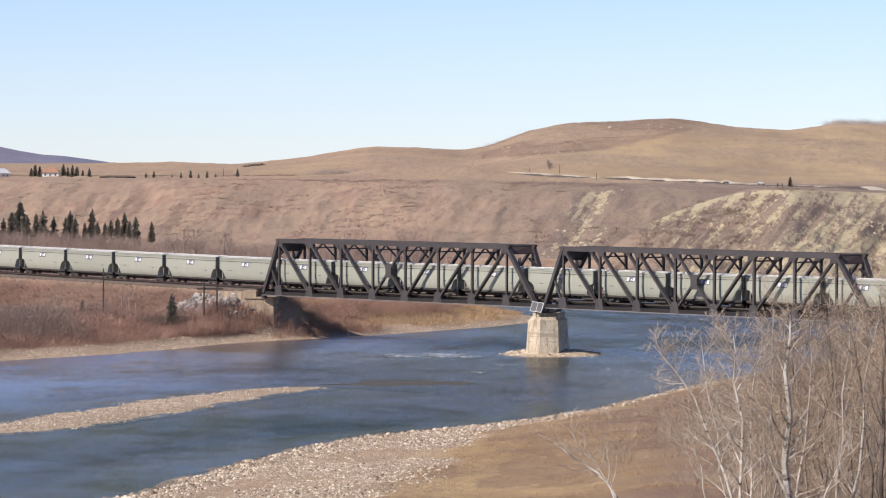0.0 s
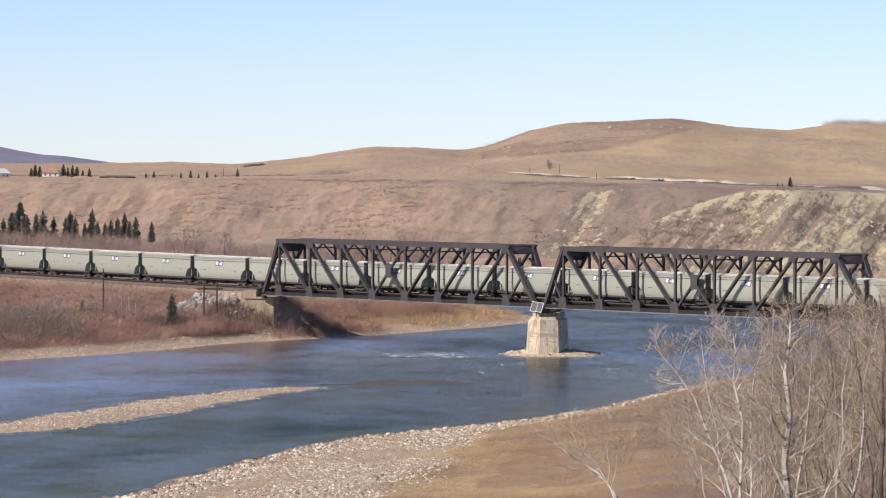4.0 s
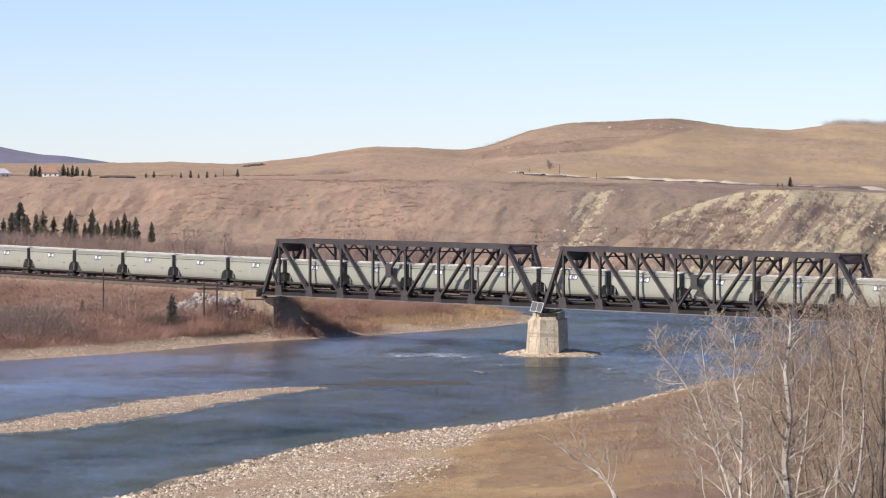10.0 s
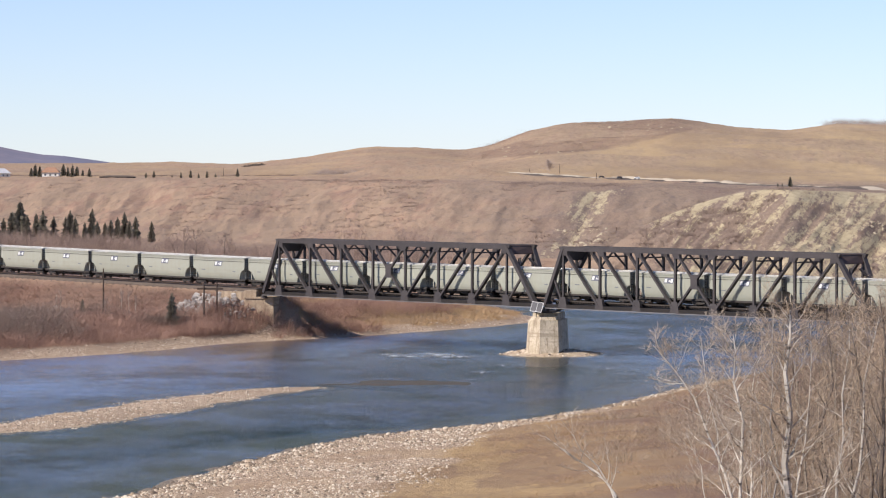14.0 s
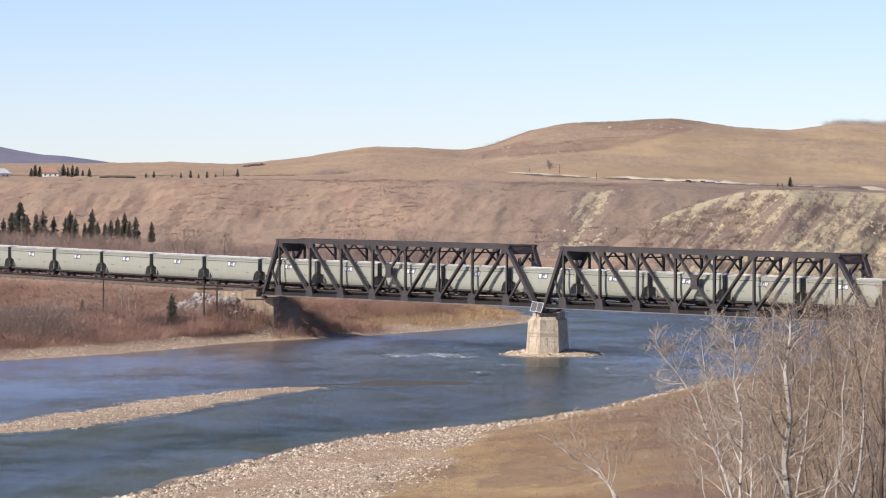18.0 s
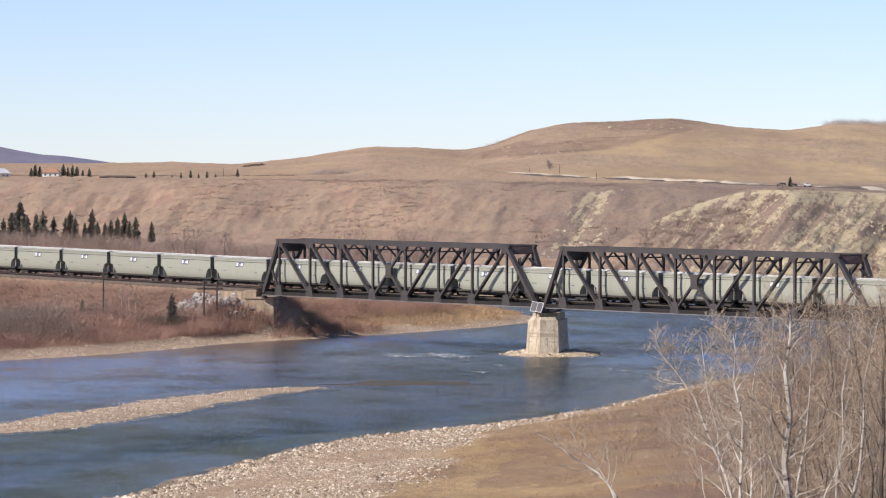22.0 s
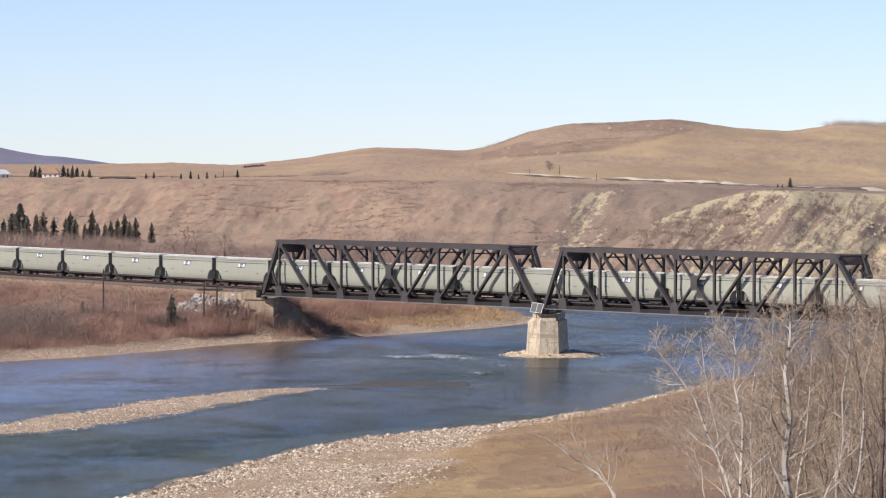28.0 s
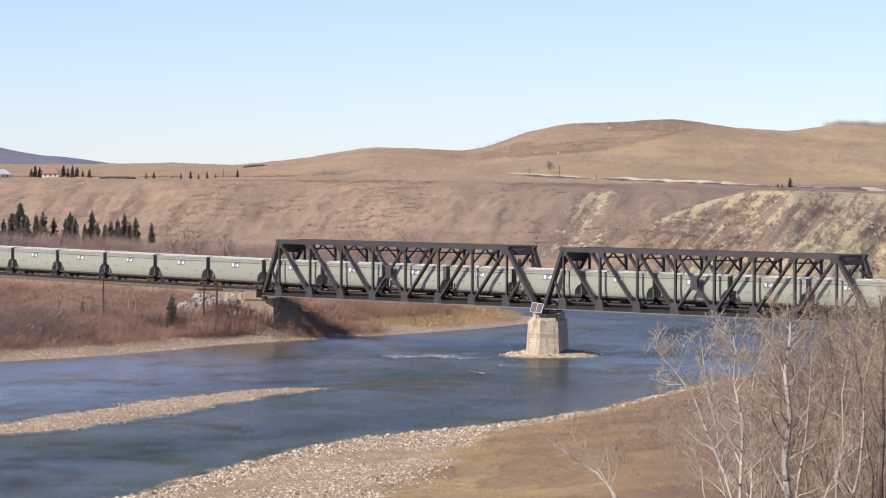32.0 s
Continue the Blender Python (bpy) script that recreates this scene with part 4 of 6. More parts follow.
def build_hopper():
    """A covered hopper wagon; x along, z up from the rail."""
    root = thing("hopper_wagon", "pale grey-green covered hopper wagon with white marking", "railway wagon", group="wagons of the train")
    L, W2, eave = 7.15, 1.58, 4.62
    notch = []
    for k in range(7):
        a = k / 6 * math.pi / 2
        notch.append((5.7 + (L - 5.7) * (1 - math.cos(a)), 1.0 + 1.7 * math.sin(a)))
    # sides bulge between the sill and the eave
    belly = [(1.0, 1.30), (1.45, 1.47), (2.0, 1.55), (2.7, W2), (3.6, 1.565), (4.25, 1.52), (eave, 1.50)]

    def half_width(z):
        return float(np.interp(z, [p[0] for p in belly], [p[1] for p in belly]))
    g = Geo()
    levels = sorted(set([p[0] for p in belly] + [p[1] for p in notch]))
    for z in levels:
        reach = float(np.interp(z, [p[1] for p in notch], [p[0] for p in notch])) if z < 2.7 else L
        w = half_width(z)
        g.v += [(-reach, -w, z), (reach, -w, z), (reach, w, z), (-reach, w, z)]
    for j in range(len(levels) - 1):
        for i in range(4):
            g.f.append((4 * j + i, 4 * j + (i + 1) % 4, 4 * j + 4 + (i + 1) % 4, 4 * j + 4 + i))
    g.f += [(3, 2, 1, 0), tuple(4 * len(levels) - 4 + i for i in range(4))]
    shell = recalc(g.mesh("body"))
    shell.shade_smooth()
    shell.set_sharp_from_angle(angle=radians(32))
    part("body", shell, MAT["paint"], root)
    for y in (-1, 1):
        part("side_seam", Geo().box((0, y * 1.555, 4.02), (2 * L - 0.1, 0.05, 0.07)), MAT["under"], root)
        for sx in (-1, 1):
            part("corner_post", Geo().box((sx * (L - 0.06), y * 1.56, 3.75), (0.16, 0.08, 1.7)), MAT["paint"], root)
    for y in (-1, 1):
        part("side_rail", Geo().box((0, y * 1.555, eave - 0.13), (2 * L + 0.1, 0.12, 0.24)), MAT["paint"], root)
        part("side_sill", Geo().box((0, y * 1.36, 0.98), (2 * L + 0.2, 0.16, 0.26)), MAT["under"], root)
        logo = part("marking", Geo().prism([(-1.25, 3.18), (0.75, 3.18), (1.15, 4.0), (-0.85, 4.0)], y * (W2 + 0.012), y * (W2 + 0.02)), MAT["blue"], root, "slanted blue marking with white strokes")
        for dx, w, z0, z1 in ((-0.72, 0.5, 3.32, 3.88), (0.0, 0.26, 3.42, 3.66), (0.52, 0.5, 3.32, 3.84)):
            part("stroke", Geo().prism([(dx - w / 2 - 0.06, z0), (dx + w / 2 - 0.06, z0), (dx + w / 2 + 0.1, z1), (dx - w / 2 + 0.1, z1)],
                                       y * (W2 + 0.022), y * (W2 + 0.034)), MAT["white"], logo)
        part("data_bars", Geo().box((4.3, y * (W2 + 0.01), 2.35), (0.7, 0.02, 0.12)).box((-4.3, y * (W2 + 0.01), 2.5), (0.9, 0.02, 0.10)), MAT["blue"], root)
    roof = Geo()
    prof = [(-W2 - 0.10, eave), (-0.9, eave + 0.10), (0, eave + 0.13), (0.9, eave + 0.10), (W2 + 0.10, eave)]
    for x in (-L - 0.05, L + 0.05):
        roof.v += [(x, y, z) for y, z in prof]
    roof.f = [(i, i + 1, i + 6, i + 5) for i in range(4)] + [(4, 3, 2, 1, 0), (5, 6, 7, 8, 9)]
    part("roof", recalc(roof.mesh("roof")), MAT["roof"], root, "pale roof")
    for y in (-0.85, 0.85):
        part("running_board", Geo().box((0, y, eave + 0.20), (2 * L + 0.5, 0.42, 0.05)), MAT["roof"], root)
    for x in (-5.2, -2.6, 0, 2.6, 5.2):
        part("hatch", Geo().tube([(x, 0, eave + 0.1), (x, 0, eave + 0.26)], [0.4, 0.36], 10), MAT["roof"], root)
    for sx in (-1, 1):
        # end, slope sheets and braces: fill light painted in as a paler tone
        part("end_sheet", Geo().box((sx * (L + 0.03), 0, 3.72), (0.05, 2 * W2 - 0.1, 1.6)), MAT["end_fill"], root, "grimy dark end sheet")
        part("slope_sheet", recalc(Geo().prism([(sx * (x + 0.03), z) for x, z in notch] + [(sx * (x + 0.06), z - 0.02) for x, z in notch[::-1]], -W2 + 0.05, W2 - 0.05).mesh("slope_sheet")), MAT["end_fill"], root)
        part("end_platform", Geo().box((sx * 6.75, 0, 1.12), (1.3, 2.9, 0.12)), MAT["under"], root)
        for y in (-1.1, 1.1):
            part("slope_brace", Geo().beam((sx * 6.9, y, 1.1), (sx * 6.9, y, 2.9), 0.12, 0.12), MAT["end_fill"], root)
        g = Geo()
        for k in range(9):
            g.box((sx * (L + 0.12), -1.2, 1.3 + k * 0.38), (0.05, 0.5, 0.05))
        g.box((sx * (L + 0.12), -1.46, 2.8), (0.05, 0.05, 3.4)).box((sx * (L + 0.12), -0.94, 2.8), (0.05, 0.05, 3.4))
        part("ladder", g, MAT["under"], root)
        part("coupler", Geo().box((sx * 7.5, 0, 0.85), (0.7, 0.3, 0.32)), MAT["under"], root)
        truck = part("bogie", Geo().box((sx * 5.6, 0, 0.62), (0.5, 2.3, 0.35)), MAT["under"], root, "dark cast bogie")
        for y in (-1.02, 1.02):
            part("side_frame", Geo().prism([(sx * 5.6 - 1.3, 0.42), (sx * 5.6 - 0.5, 0.30), (sx * 5.6 + 0.5, 0.30), (sx * 5.6 + 1.3, 0.42), (sx * 5.6 + 1.25, 0.72), (sx * 5.6 - 1.25, 0.72)],
                                            y - 0.1, y + 0.1), MAT["under"], truck)
            for x in (-0.9, 0.9):
                part("wheel", Geo().tube([(sx * 5.6 + x, y * 0.72 - 0.07, 0.46), (sx * 5.6 + x, y * 0.72 + 0.07, 0.46)], [0.46, 0.46], 14), MAT["wheel"], truck)
    for x in (-3.4, 0, 3.4):
        g = Geo()
        g.v = [(x + a * 1.5, b * 1.25, 1.0) for a, b in ((-1, -1), (1, -1), (1, 1), (-1, 1))] + [(x + a * 0.5, b * 0.55, 0.32) for a, b in ((-1, -1), (1, -1), (1, 1), (-1, 1))]
        g.f = [(0, 1, 2, 3), (7, 6, 5, 4), (0, 4, 5, 1), (1, 5, 6, 2), (2, 6, 7, 3), (3, 7, 4, 0)]
        part("discharge_hopper", recalc(g.mesh("discharge_hopper")), MAT["under"], root)
    part("brake_rigging", Geo().box((0, 0, 0.62), (7.6, 1.1, 0.5)).box((0, 0.3, 0.45), (10.4, 0.25, 0.3)), MAT["under"], root)
    part("centre_sill", Geo().box((0, 0, 0.95), (14.6, 0.5, 0.35)), MAT["under"], root)
    return root


def travel(t):
    return 17.717 * t - 0.03599 * t * t - 0.000177 * t ** 3


def wagon_pose(s):
    a, da = track(s - 5.6)
    b, db = track(s + 5.6)
    za, zb = rail_height(s - 5.6), rail_height(s + 5.6)
    c = (a + b) / 2
    return pose(c.x, c.y, (za + zb) / 2, 0, math.degrees(math.atan2(za - zb, 11.2)), math.degrees(math.atan2(b.y - a.y, b.x - a.x)))


FIRST_WAGON = 4.97
hopper = build_hopper()
wagons = []
for k in range(-42, 10):
    s = FIRST_WAGON + CAR_PITCH * k
    m = wagon_pose(s)
    if not wagons:
        hopper.matrix_basis = m
        wagons.append((hopper, s))
    else:
        wagons.append((copy_thing(hopper, m), s))

# ---------------------------------------------------------------- plants


def bare_tree(seed, height, radius, levels=4, spread=0.5, path=None, kids=(9, 6, 5), sides=(6, 4, 3, 3), start=0.22, limb=1.0, fine=0.0032):
    """Trunk, limb list and twig mesh of a leafless tree; path: places the stem passes, from foot to tip."""
    rnd = random.Random(seed)
    trunk, limbs, twigs = Geo(), [], Geo()

    def grow(p, d, length, r, level, out):
        n = 9 if level == 0 else (6 if level == 1 else (3 if level == 2 else 2))
        pts, rad = [p.copy()], [r]
        for i in range(n):
            wob = 0.05 if level == 0 else (0.14 if level == 1 else 0.16)
            pull = Vector((0, 0, 0.0 if level == 0 else 0.05))
            if level == 0:
                k = (i + 1) / n
                if path:
                    q = [pp for pp in path]
                    while len(q) > 1:
                        q = [a.lerp(b, k) for a, b in zip(q, q[1:])]
                    goal = q[0]
                else:
                    goal = Vector((0, 0, height * k))
                p = goal + Vector((rnd.gauss(0, 1), rnd.gauss(0, 1), 0)) * height * 0.008
            else:
                d = (d + pull + Vector((rnd.gauss(0, wob), rnd.gauss(0, wob), rnd.gauss(0, wob)))).normalized()
                p = p + d * (length / n)
            pts.append(p.copy())
            rad.append(max(r * (1 - 0.88 * ((i + 1) / n) ** (1.5 if level == 0 else 1.0)), fine))
        out.tube(pts, rad, sides[min(level, 3)], cap=level == 0)
        if level + 1 < levels:
            cnt = kids[min(level, len(kids) - 1)]
            for c in range(cnt):
                lo = start if level == 0 else 0.15
                f = lo + (0.985 - lo) * (c + rnd.random()) / cnt
                i = min(int(f * n), n - 1)
                q = pts[i].lerp(pts[i + 1], f * n - i)
                dd = (pts[i + 1] - pts[i]).normalized()
                side = Vector((rnd.gauss(0, 1), rnd.gauss(0, 1), rnd.gauss(0, 0.45))).normalized()
                nd = (dd * (1 - spread) + side * spread + Vector((0, 0, 0.10))).normalized()
                ln = limb * length * rnd.uniform(0.24, 0.46) * (1.25 - 0.78 * f) if level == 0 else length * rnd.uniform(0.32, 0.6) * (1.15 - 0.5 * f)
                kid = out
                if level == 0:
                    kid = Geo()
                    limbs.append(kid)
                elif level == 1:
                    kid = twigs
                grow(q, nd, ln, max(rad[i] * rnd.uniform(0.30, 0.52), fine * 1.3), level + 1, kid)
    grow(Vector((0, 0, -0.3)), Vector((0, 0, 1)), height, radius, 0, trunk)
    return trunk, limbs, twigs


def plant_tree(name, label, seed, height, radius, at, bark, twig, group="", **kw):
    root = thing(name, label, "tree", at, group)
    t, l, w = bare_tree(seed, height, radius, **kw)
    part("trunk", t, MAT[bark], root)
    for g in l:
        part("limb", g, MAT[bark], root)
    tagged(part("twig_crown", w, MAT[twig], root, "fine bare twigs"), kind="stuff")
    return root


def conifer_meshes(seed, height, width):
    rnd = random.Random(seed)
    trunk = Geo().tube([(0, 0, -0.3), (0, 0, height * 0.5), (0, 0, height * 0.97)], [0.14, 0.09, 0.02], 6)
    g = Geo()
    z = height * 0.07
    while z < height:
        k = 1 - z / height
        reach = width * (k ** 0.52) * rnd.uniform(0.55, 1.2) + 0.06
        for i in range(int(9 + 10 * k)):
            a = rnd.uniform(0, 2 * math.pi)
            r = reach * rnd.uniform(0.35, 1.2)
            drop = r * rnd.uniform(-0.1, 0.35)
            c, s = math.cos(a), math.sin(a)
            tip = Vector((c * r, s * r, z - drop))
            base = Vector((0, 0, z + rnd.uniform(-0.15, 0.2)))
            w = r * rnd.uniform(0.11, 0.22) + 0.04
            sd = Vector((-s, c, 0)) * w
            mid = base.lerp(tip, 0.55)
            n = len(g.v)
            g.v += [tuple(base), tuple(mid + sd), tuple(tip), tuple(mid - sd), tuple(mid - Vector((0, 0, w * 1.1))), tuple(mid + Vector((0, 0, w * 0.9)))]
            g.f += [(n, n + 1, n + 2, n + 3), (n, n + 4, n + 2, n + 5)]
        z += height * 0.014 * rnd.uniform(0.6, 1.4)
    n = len(g.v)
    g.tube([(0, 0, height * 0.9), (0, 0, height * 1.02)], [0.06, 0.005], 4)
    return trunk.mesh("trunk"), g.mesh("crown")


CONIFERS = [conifer_meshes(s, h, w) for s, h, w in ((1, 8.0, 1.8), (2, 10.0, 2.9), (3, 7.0, 1.5))]


def plant_spruce(x, y, height, kind, label="dark green spruce standing in the brush", leaf="needle"):
    base = (8.0, 10.0, 7.0)[kind]
    k = height / base
    root = thing("spruce_tree", label, "spruce", Matrix.LocRotScale((x, y, on_ground(x, y)), Euler((0, 0, x * 3.1)), (k, k, k)), "spruces")
    part("trunk", CONIFERS[kind][0], MAT["bark_dark"], root)
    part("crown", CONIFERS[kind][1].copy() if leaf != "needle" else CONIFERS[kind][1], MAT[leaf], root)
    return root


def scatter_stems(count, place, height, width, stems, thick, seed, shoots=2, splay=1.0):
    """Vertices and triangles of many clumps of thin upright stems. place(r, n) gives x, y, size and where they may stand."""
    r = np.random.RandomState(seed)
    cand = place(r, count * 6)
    xy = np.column_stack(cand[:3])[cand[3]][:count]
    zs = ground_height(xy[:, 0], xy[:, 1])
    n = len(xy) * stems
    base = np.repeat(np.column_stack([xy[:, 0], xy[:, 1], zs]), stems, axis=0)
    size = np.repeat(xy[:, 2], stems)
    off = r.normal(0, 1, (n, 2)) * (width * size)[:, None] * 0.38
    base[:, :2] += off
    h = height * size * r.uniform(0.45, 1.1, n) * np.clip(1.15 - np.hypot(off[:, 0], off[:, 1]) / (width * size * 1.6), 0.3, 1)
    lean = off * 0.8 * splay + r.normal(0, 0.22 * splay, (n, 2)) * h[:, None]
    mid = base + np.column_stack([lean * 0.4, h * 0.55])
    tip = base + np.column_stack([lean, h])
    a = r.uniform(0, math.pi, n)
    side = np.column_stack([np.cos(a), np.sin(a), np.zeros(n)]) * (thick * size)[:, None]
    base[:, 2] -= 0.1
    verts = np.stack([base - side, base + side, mid + side * 0.7, mid - side * 0.7, tip], 1)
    # side shoots
    parts = [verts.reshape(-1, 3)]
    i = np.arange(n)[:, None] * 5
    tris = [i + np.array([[0, 1, 2]]), i + np.array([[0, 2, 3]]), i + np.array([[3, 2, 4]])]
    done = 5 * n
    for j in range(shoots):
        f = r.uniform(0.25, 0.9, n)[:, None]
        root = base + (tip - base) * f
        out = root + np.column_stack([r.normal(0, 0.26 * splay, (n, 2)) * h[:, None], h * r.uniform(0.06, 0.34, n)])
        parts.append(np.stack([root - side * 0.5, root + side * 0.5, out], 1).reshape(-1, 3))
        tris.append(np.arange(n)[:, None] * 3 + done + np.array([[0, 1, 2]]))
        done += 3 * n
    allv, tri = np.concatenate(parts), np.concatenate(tris)
    me = bpy.data.meshes.new("stems")
    me.vertices.add(len(allv))
    me.vertices.foreach_set("co", allv.astype(np.float32).ravel())
    me.loops.add(tri.size)
    me.loops.foreach_set("vertex_index", tri.astype(np.int32).ravel())
    me.polygons.add(len(tri))
    me.polygons.foreach_set("loop_start", np.arange(0, tri.size, 3, dtype=np.int32))
    me.update()
    return me


def spread_over(r, n, y0, y1, u0, u1, s0, s1):
    y = r.uniform(y0, y1, n)
    x = r.uniform(u0, u1, n) * y
    return x, y, r.uniform(s0, s1, n), river_dist(x, y)[0], seg_dist(x, y, TRACK_LINE, False)


def willow_place(r, n):
    x, y, k, d, t = spread_over(r, n, 555, 700, -0.125, 0.02, 0.5, 1.25)
    rel = (x - ORIGIN.x) * E_DIR.x + (y - ORIGIN.y) * E_DIR.y
    ok = (d > 6) & (t > 5.5) & ~((x > -27.5) & (t < 16)) & ~((x > -26) & (d < 13)) & ~((rel > -22) & (x > -50) & (t < 9) & (d > 16))
    ok = ok & ((d < 27) | (fbm(x, y, 14, 3, 96) + r.normal(0, 0.1, n) > 0.12))
    return x, y, k * np.where(d < 27, 1.0, 0.75), ok


solo("willow_brush", scatter_stems(2200, willow_place, 1.9, 2.4, 30, 0.015, 5, 5, 1.7), MAT["willow"], "reddish brown leafless willow brush on the far bank", "brush", kind="stuff")


def flats_place(r, n):
    x, y, k, d, t = spread_over(r, n, 720, 1150, -0.125, 0.004, 0.5, 1.3)
    keep = r.uniform(0, 1, n) < np.interp(y + 160 * fbm(x, y, 30, 3, 115), [960, 1120], [1.0, 0.05])
    return x, y, k * np.interp(x / y, [-0.05, 0.0], [1.0, 0.75]), (d > 9) & (t > 8) & keep


solo("poplar_thicket", scatter_stems(1700, flats_place, 2.8, 3.2, 22, 0.028, 6, 5, 1.6), MAT["greybrush"], "grey-brown leafless thicket on the valley floor", "brush", kind="stuff")


def bank_brush(r, n):
    x, y, k, d, t = spread_over(r, n, 330, 540, 0.035, 0.125, 0.5, 1.3)
    return x, y, k, (d > 7) & (x > 14) & (t > 6)


solo("bank_brush", scatter_stems(520, bank_brush, 1.2, 1.9, 22, 0.012, 7, 5, 1.6), MAT["twig"], "brown leafless brush on the grassy bank", "brush", kind="stuff")


def hillside_brush(r, n):
    x, y, k, d, t = spread_over(r, n, 270, 400, 0.056, 0.125, 0.5, 1.2)
    return x, y, k, (d > 8) & (fbm(x, y, 14, 3, 98) + r.normal(0, 0.08, n) + np.interp(x / y, [0.056, 0.09], [-0.1, 0.2]) > 0.0)


solo("hillside_brush", scatter_stems(1100, hillside_brush, 1.0, 2.2, 20, 0.008, 17, 5, 1.8), MAT["twig"], "low brown brush among the aspens", "brush", kind="stuff")


def bank_grass(r, n):
    x, y, k, d, t = spread_over(r, n, 235, 520, -0.02, 0.125, 0.5, 1.2)
    bar = np.interp(x, [-60, -10, 0, 10, 20, 45], [60, 45, 26, 7, 4.5, 3])
    return x, y, k * (0.5 + r.uniform(0, 1, n)), (d > bar * r.uniform(0.9, 1.2, n)) & (fbm(x, y, 16, 4, 97) + r.normal(0, 0.12, n) > 0.0)


solo("bank_grass", scatter_stems(7000, bank_grass, 0.24, 1.5, 11, 0.011, 8, 1, 1.5), MAT["straw"], "golden dry grass on the near bank", "grass", kind="stuff")

# spruces on the flats behind the line
for px, h, k in ((6, 7.5, 2), (22, 9.5, 1), (36, 12.0, 1), (48, 8.0, 2), (64, 9.0, 0), (76, 10.0, 2), (95, 8.0, 2), (116, 7.5, 2), (124, 9.5, 2), (133, 8.0, 0),
                 (150, 6.5, 0), (163, 10.0, 2), (172, 6.5, 0), (186, 6.0, 2), (196, 7.0, 0), (208, 7.0, 2), (220, 8.5, 2), (229, 6.5, 0), (240, 8.0, 2), (268, 6.5, 2)):
    y = 1135 + (px * 37 % 50)
    plant_spruce((px - 784) / 6788 * y, y, h, k, "dark green spruce on the valley floor")
# spruces on the near side of the line
for px, y, h in ((304, 617, 5.6), (146, 635, 3.0)):
    plant_spruce((px - 784) / 6788 * y, y, h, 0)

# bare trees behind the line
for i, (px, y, h) in enumerate(((308, 800, 9.0), (327, 790, 11.5), (347, 800, 10.5), (398, 790, 10.5), (406, 800, 9.0), (432, 780, 6.5), (452, 780, 6.0), (374, 790, 6.5),
                                (640, 860, 8.0), (716, 865, 9.5))):
    x = (px - 784) / 6788 * y
    plant_tree("bare_poplar", "leafless grey poplar behind the railway", 40 + i, h, 0.16, pose(x, y, on_ground(x, y)), "bark_dark", "greybrush", "far bare trees",
               kids=(12, 7, 5), levels=4, fine=0.022)

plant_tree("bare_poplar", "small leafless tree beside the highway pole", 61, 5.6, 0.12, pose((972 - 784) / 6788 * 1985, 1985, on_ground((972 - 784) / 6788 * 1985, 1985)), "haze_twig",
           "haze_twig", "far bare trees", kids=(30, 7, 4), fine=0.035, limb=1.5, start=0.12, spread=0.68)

# aspens on the camera's slope: bearing of the stem at the lower edge of the view, at a bend (and its drop) and at the tip, depth, radius, bark, crown, limbs
ASPENS = ((1324, 1238, 712, 1158, 610, 100.0, 0.080, "bark_white", "twig_pale", 15), (1312, 1308, 680, 1296, 592, 97.0, 0.085, "bark_white", "twig_pale", 14),
          (1306, 1262, 705, 1240, 606, 101.4, 0.050, "bark_white", "twig_pale", 9), (1336, 1328, 725, 1362, 588, 103.0, 0.065, "bark_white", "twig_pale", 12),
          (1398, 1394, 670, 1393, 548, 97.0, 0.190, "bark", "twig", 18), (1375, 1371, 690, 1366, 545, 98.0, 0.055, "bark", "twig", 14),
          (1404, 1431, 727, 1446, 565, 97.0, 0.060, "bark_white", "twig", 12), (1462, 1461, 700, 1470, 532, 108.0, 0.100, "bark_dark", "twig", 16),
          (1478, 1497, 720, 1503, 528, 107.0, 0.080, "bark", "twig", 16), (1548, 1528, 705, 1498, 548, 103.0, 0.110, "bark_dark", "twig", 16),
          (1508, 1522, 690, 1554, 556, 101.0, 0.075, "bark", "twig", 14), (1574, 1566, 700, 1560, 522, 98.0, 0.120, "bark_dark", "twig", 16),
          (1604, 1597, 700, 1588, 518, 104.0, 0.110, "bark", "twig", 14), (1440, 1470, 840, 1520, 790, 95.0, 0.045, "bark_white", "twig_pale", 9),
          (1140, 1078, 842, 966, 772, 92.0, 0.085, "bark_white", "twig_pale", 11), (1268, 1248, 830, 1216, 765, 94.0, 0.030, "bark_white", "twig_pale", 5),
          (1120, 1062, 830, 1012, 764, 94.0, 0.055, "bark_white", "twig_pale", 9), (1352, 1350, 760, 1344, 640, 100.0, 0.045, "bark", "twig", 12))


def bearing(px, py, y):
    return Vector(((px - 784) / 6788 * y, y, 28.5 - (py - 292) / 6788 * y))


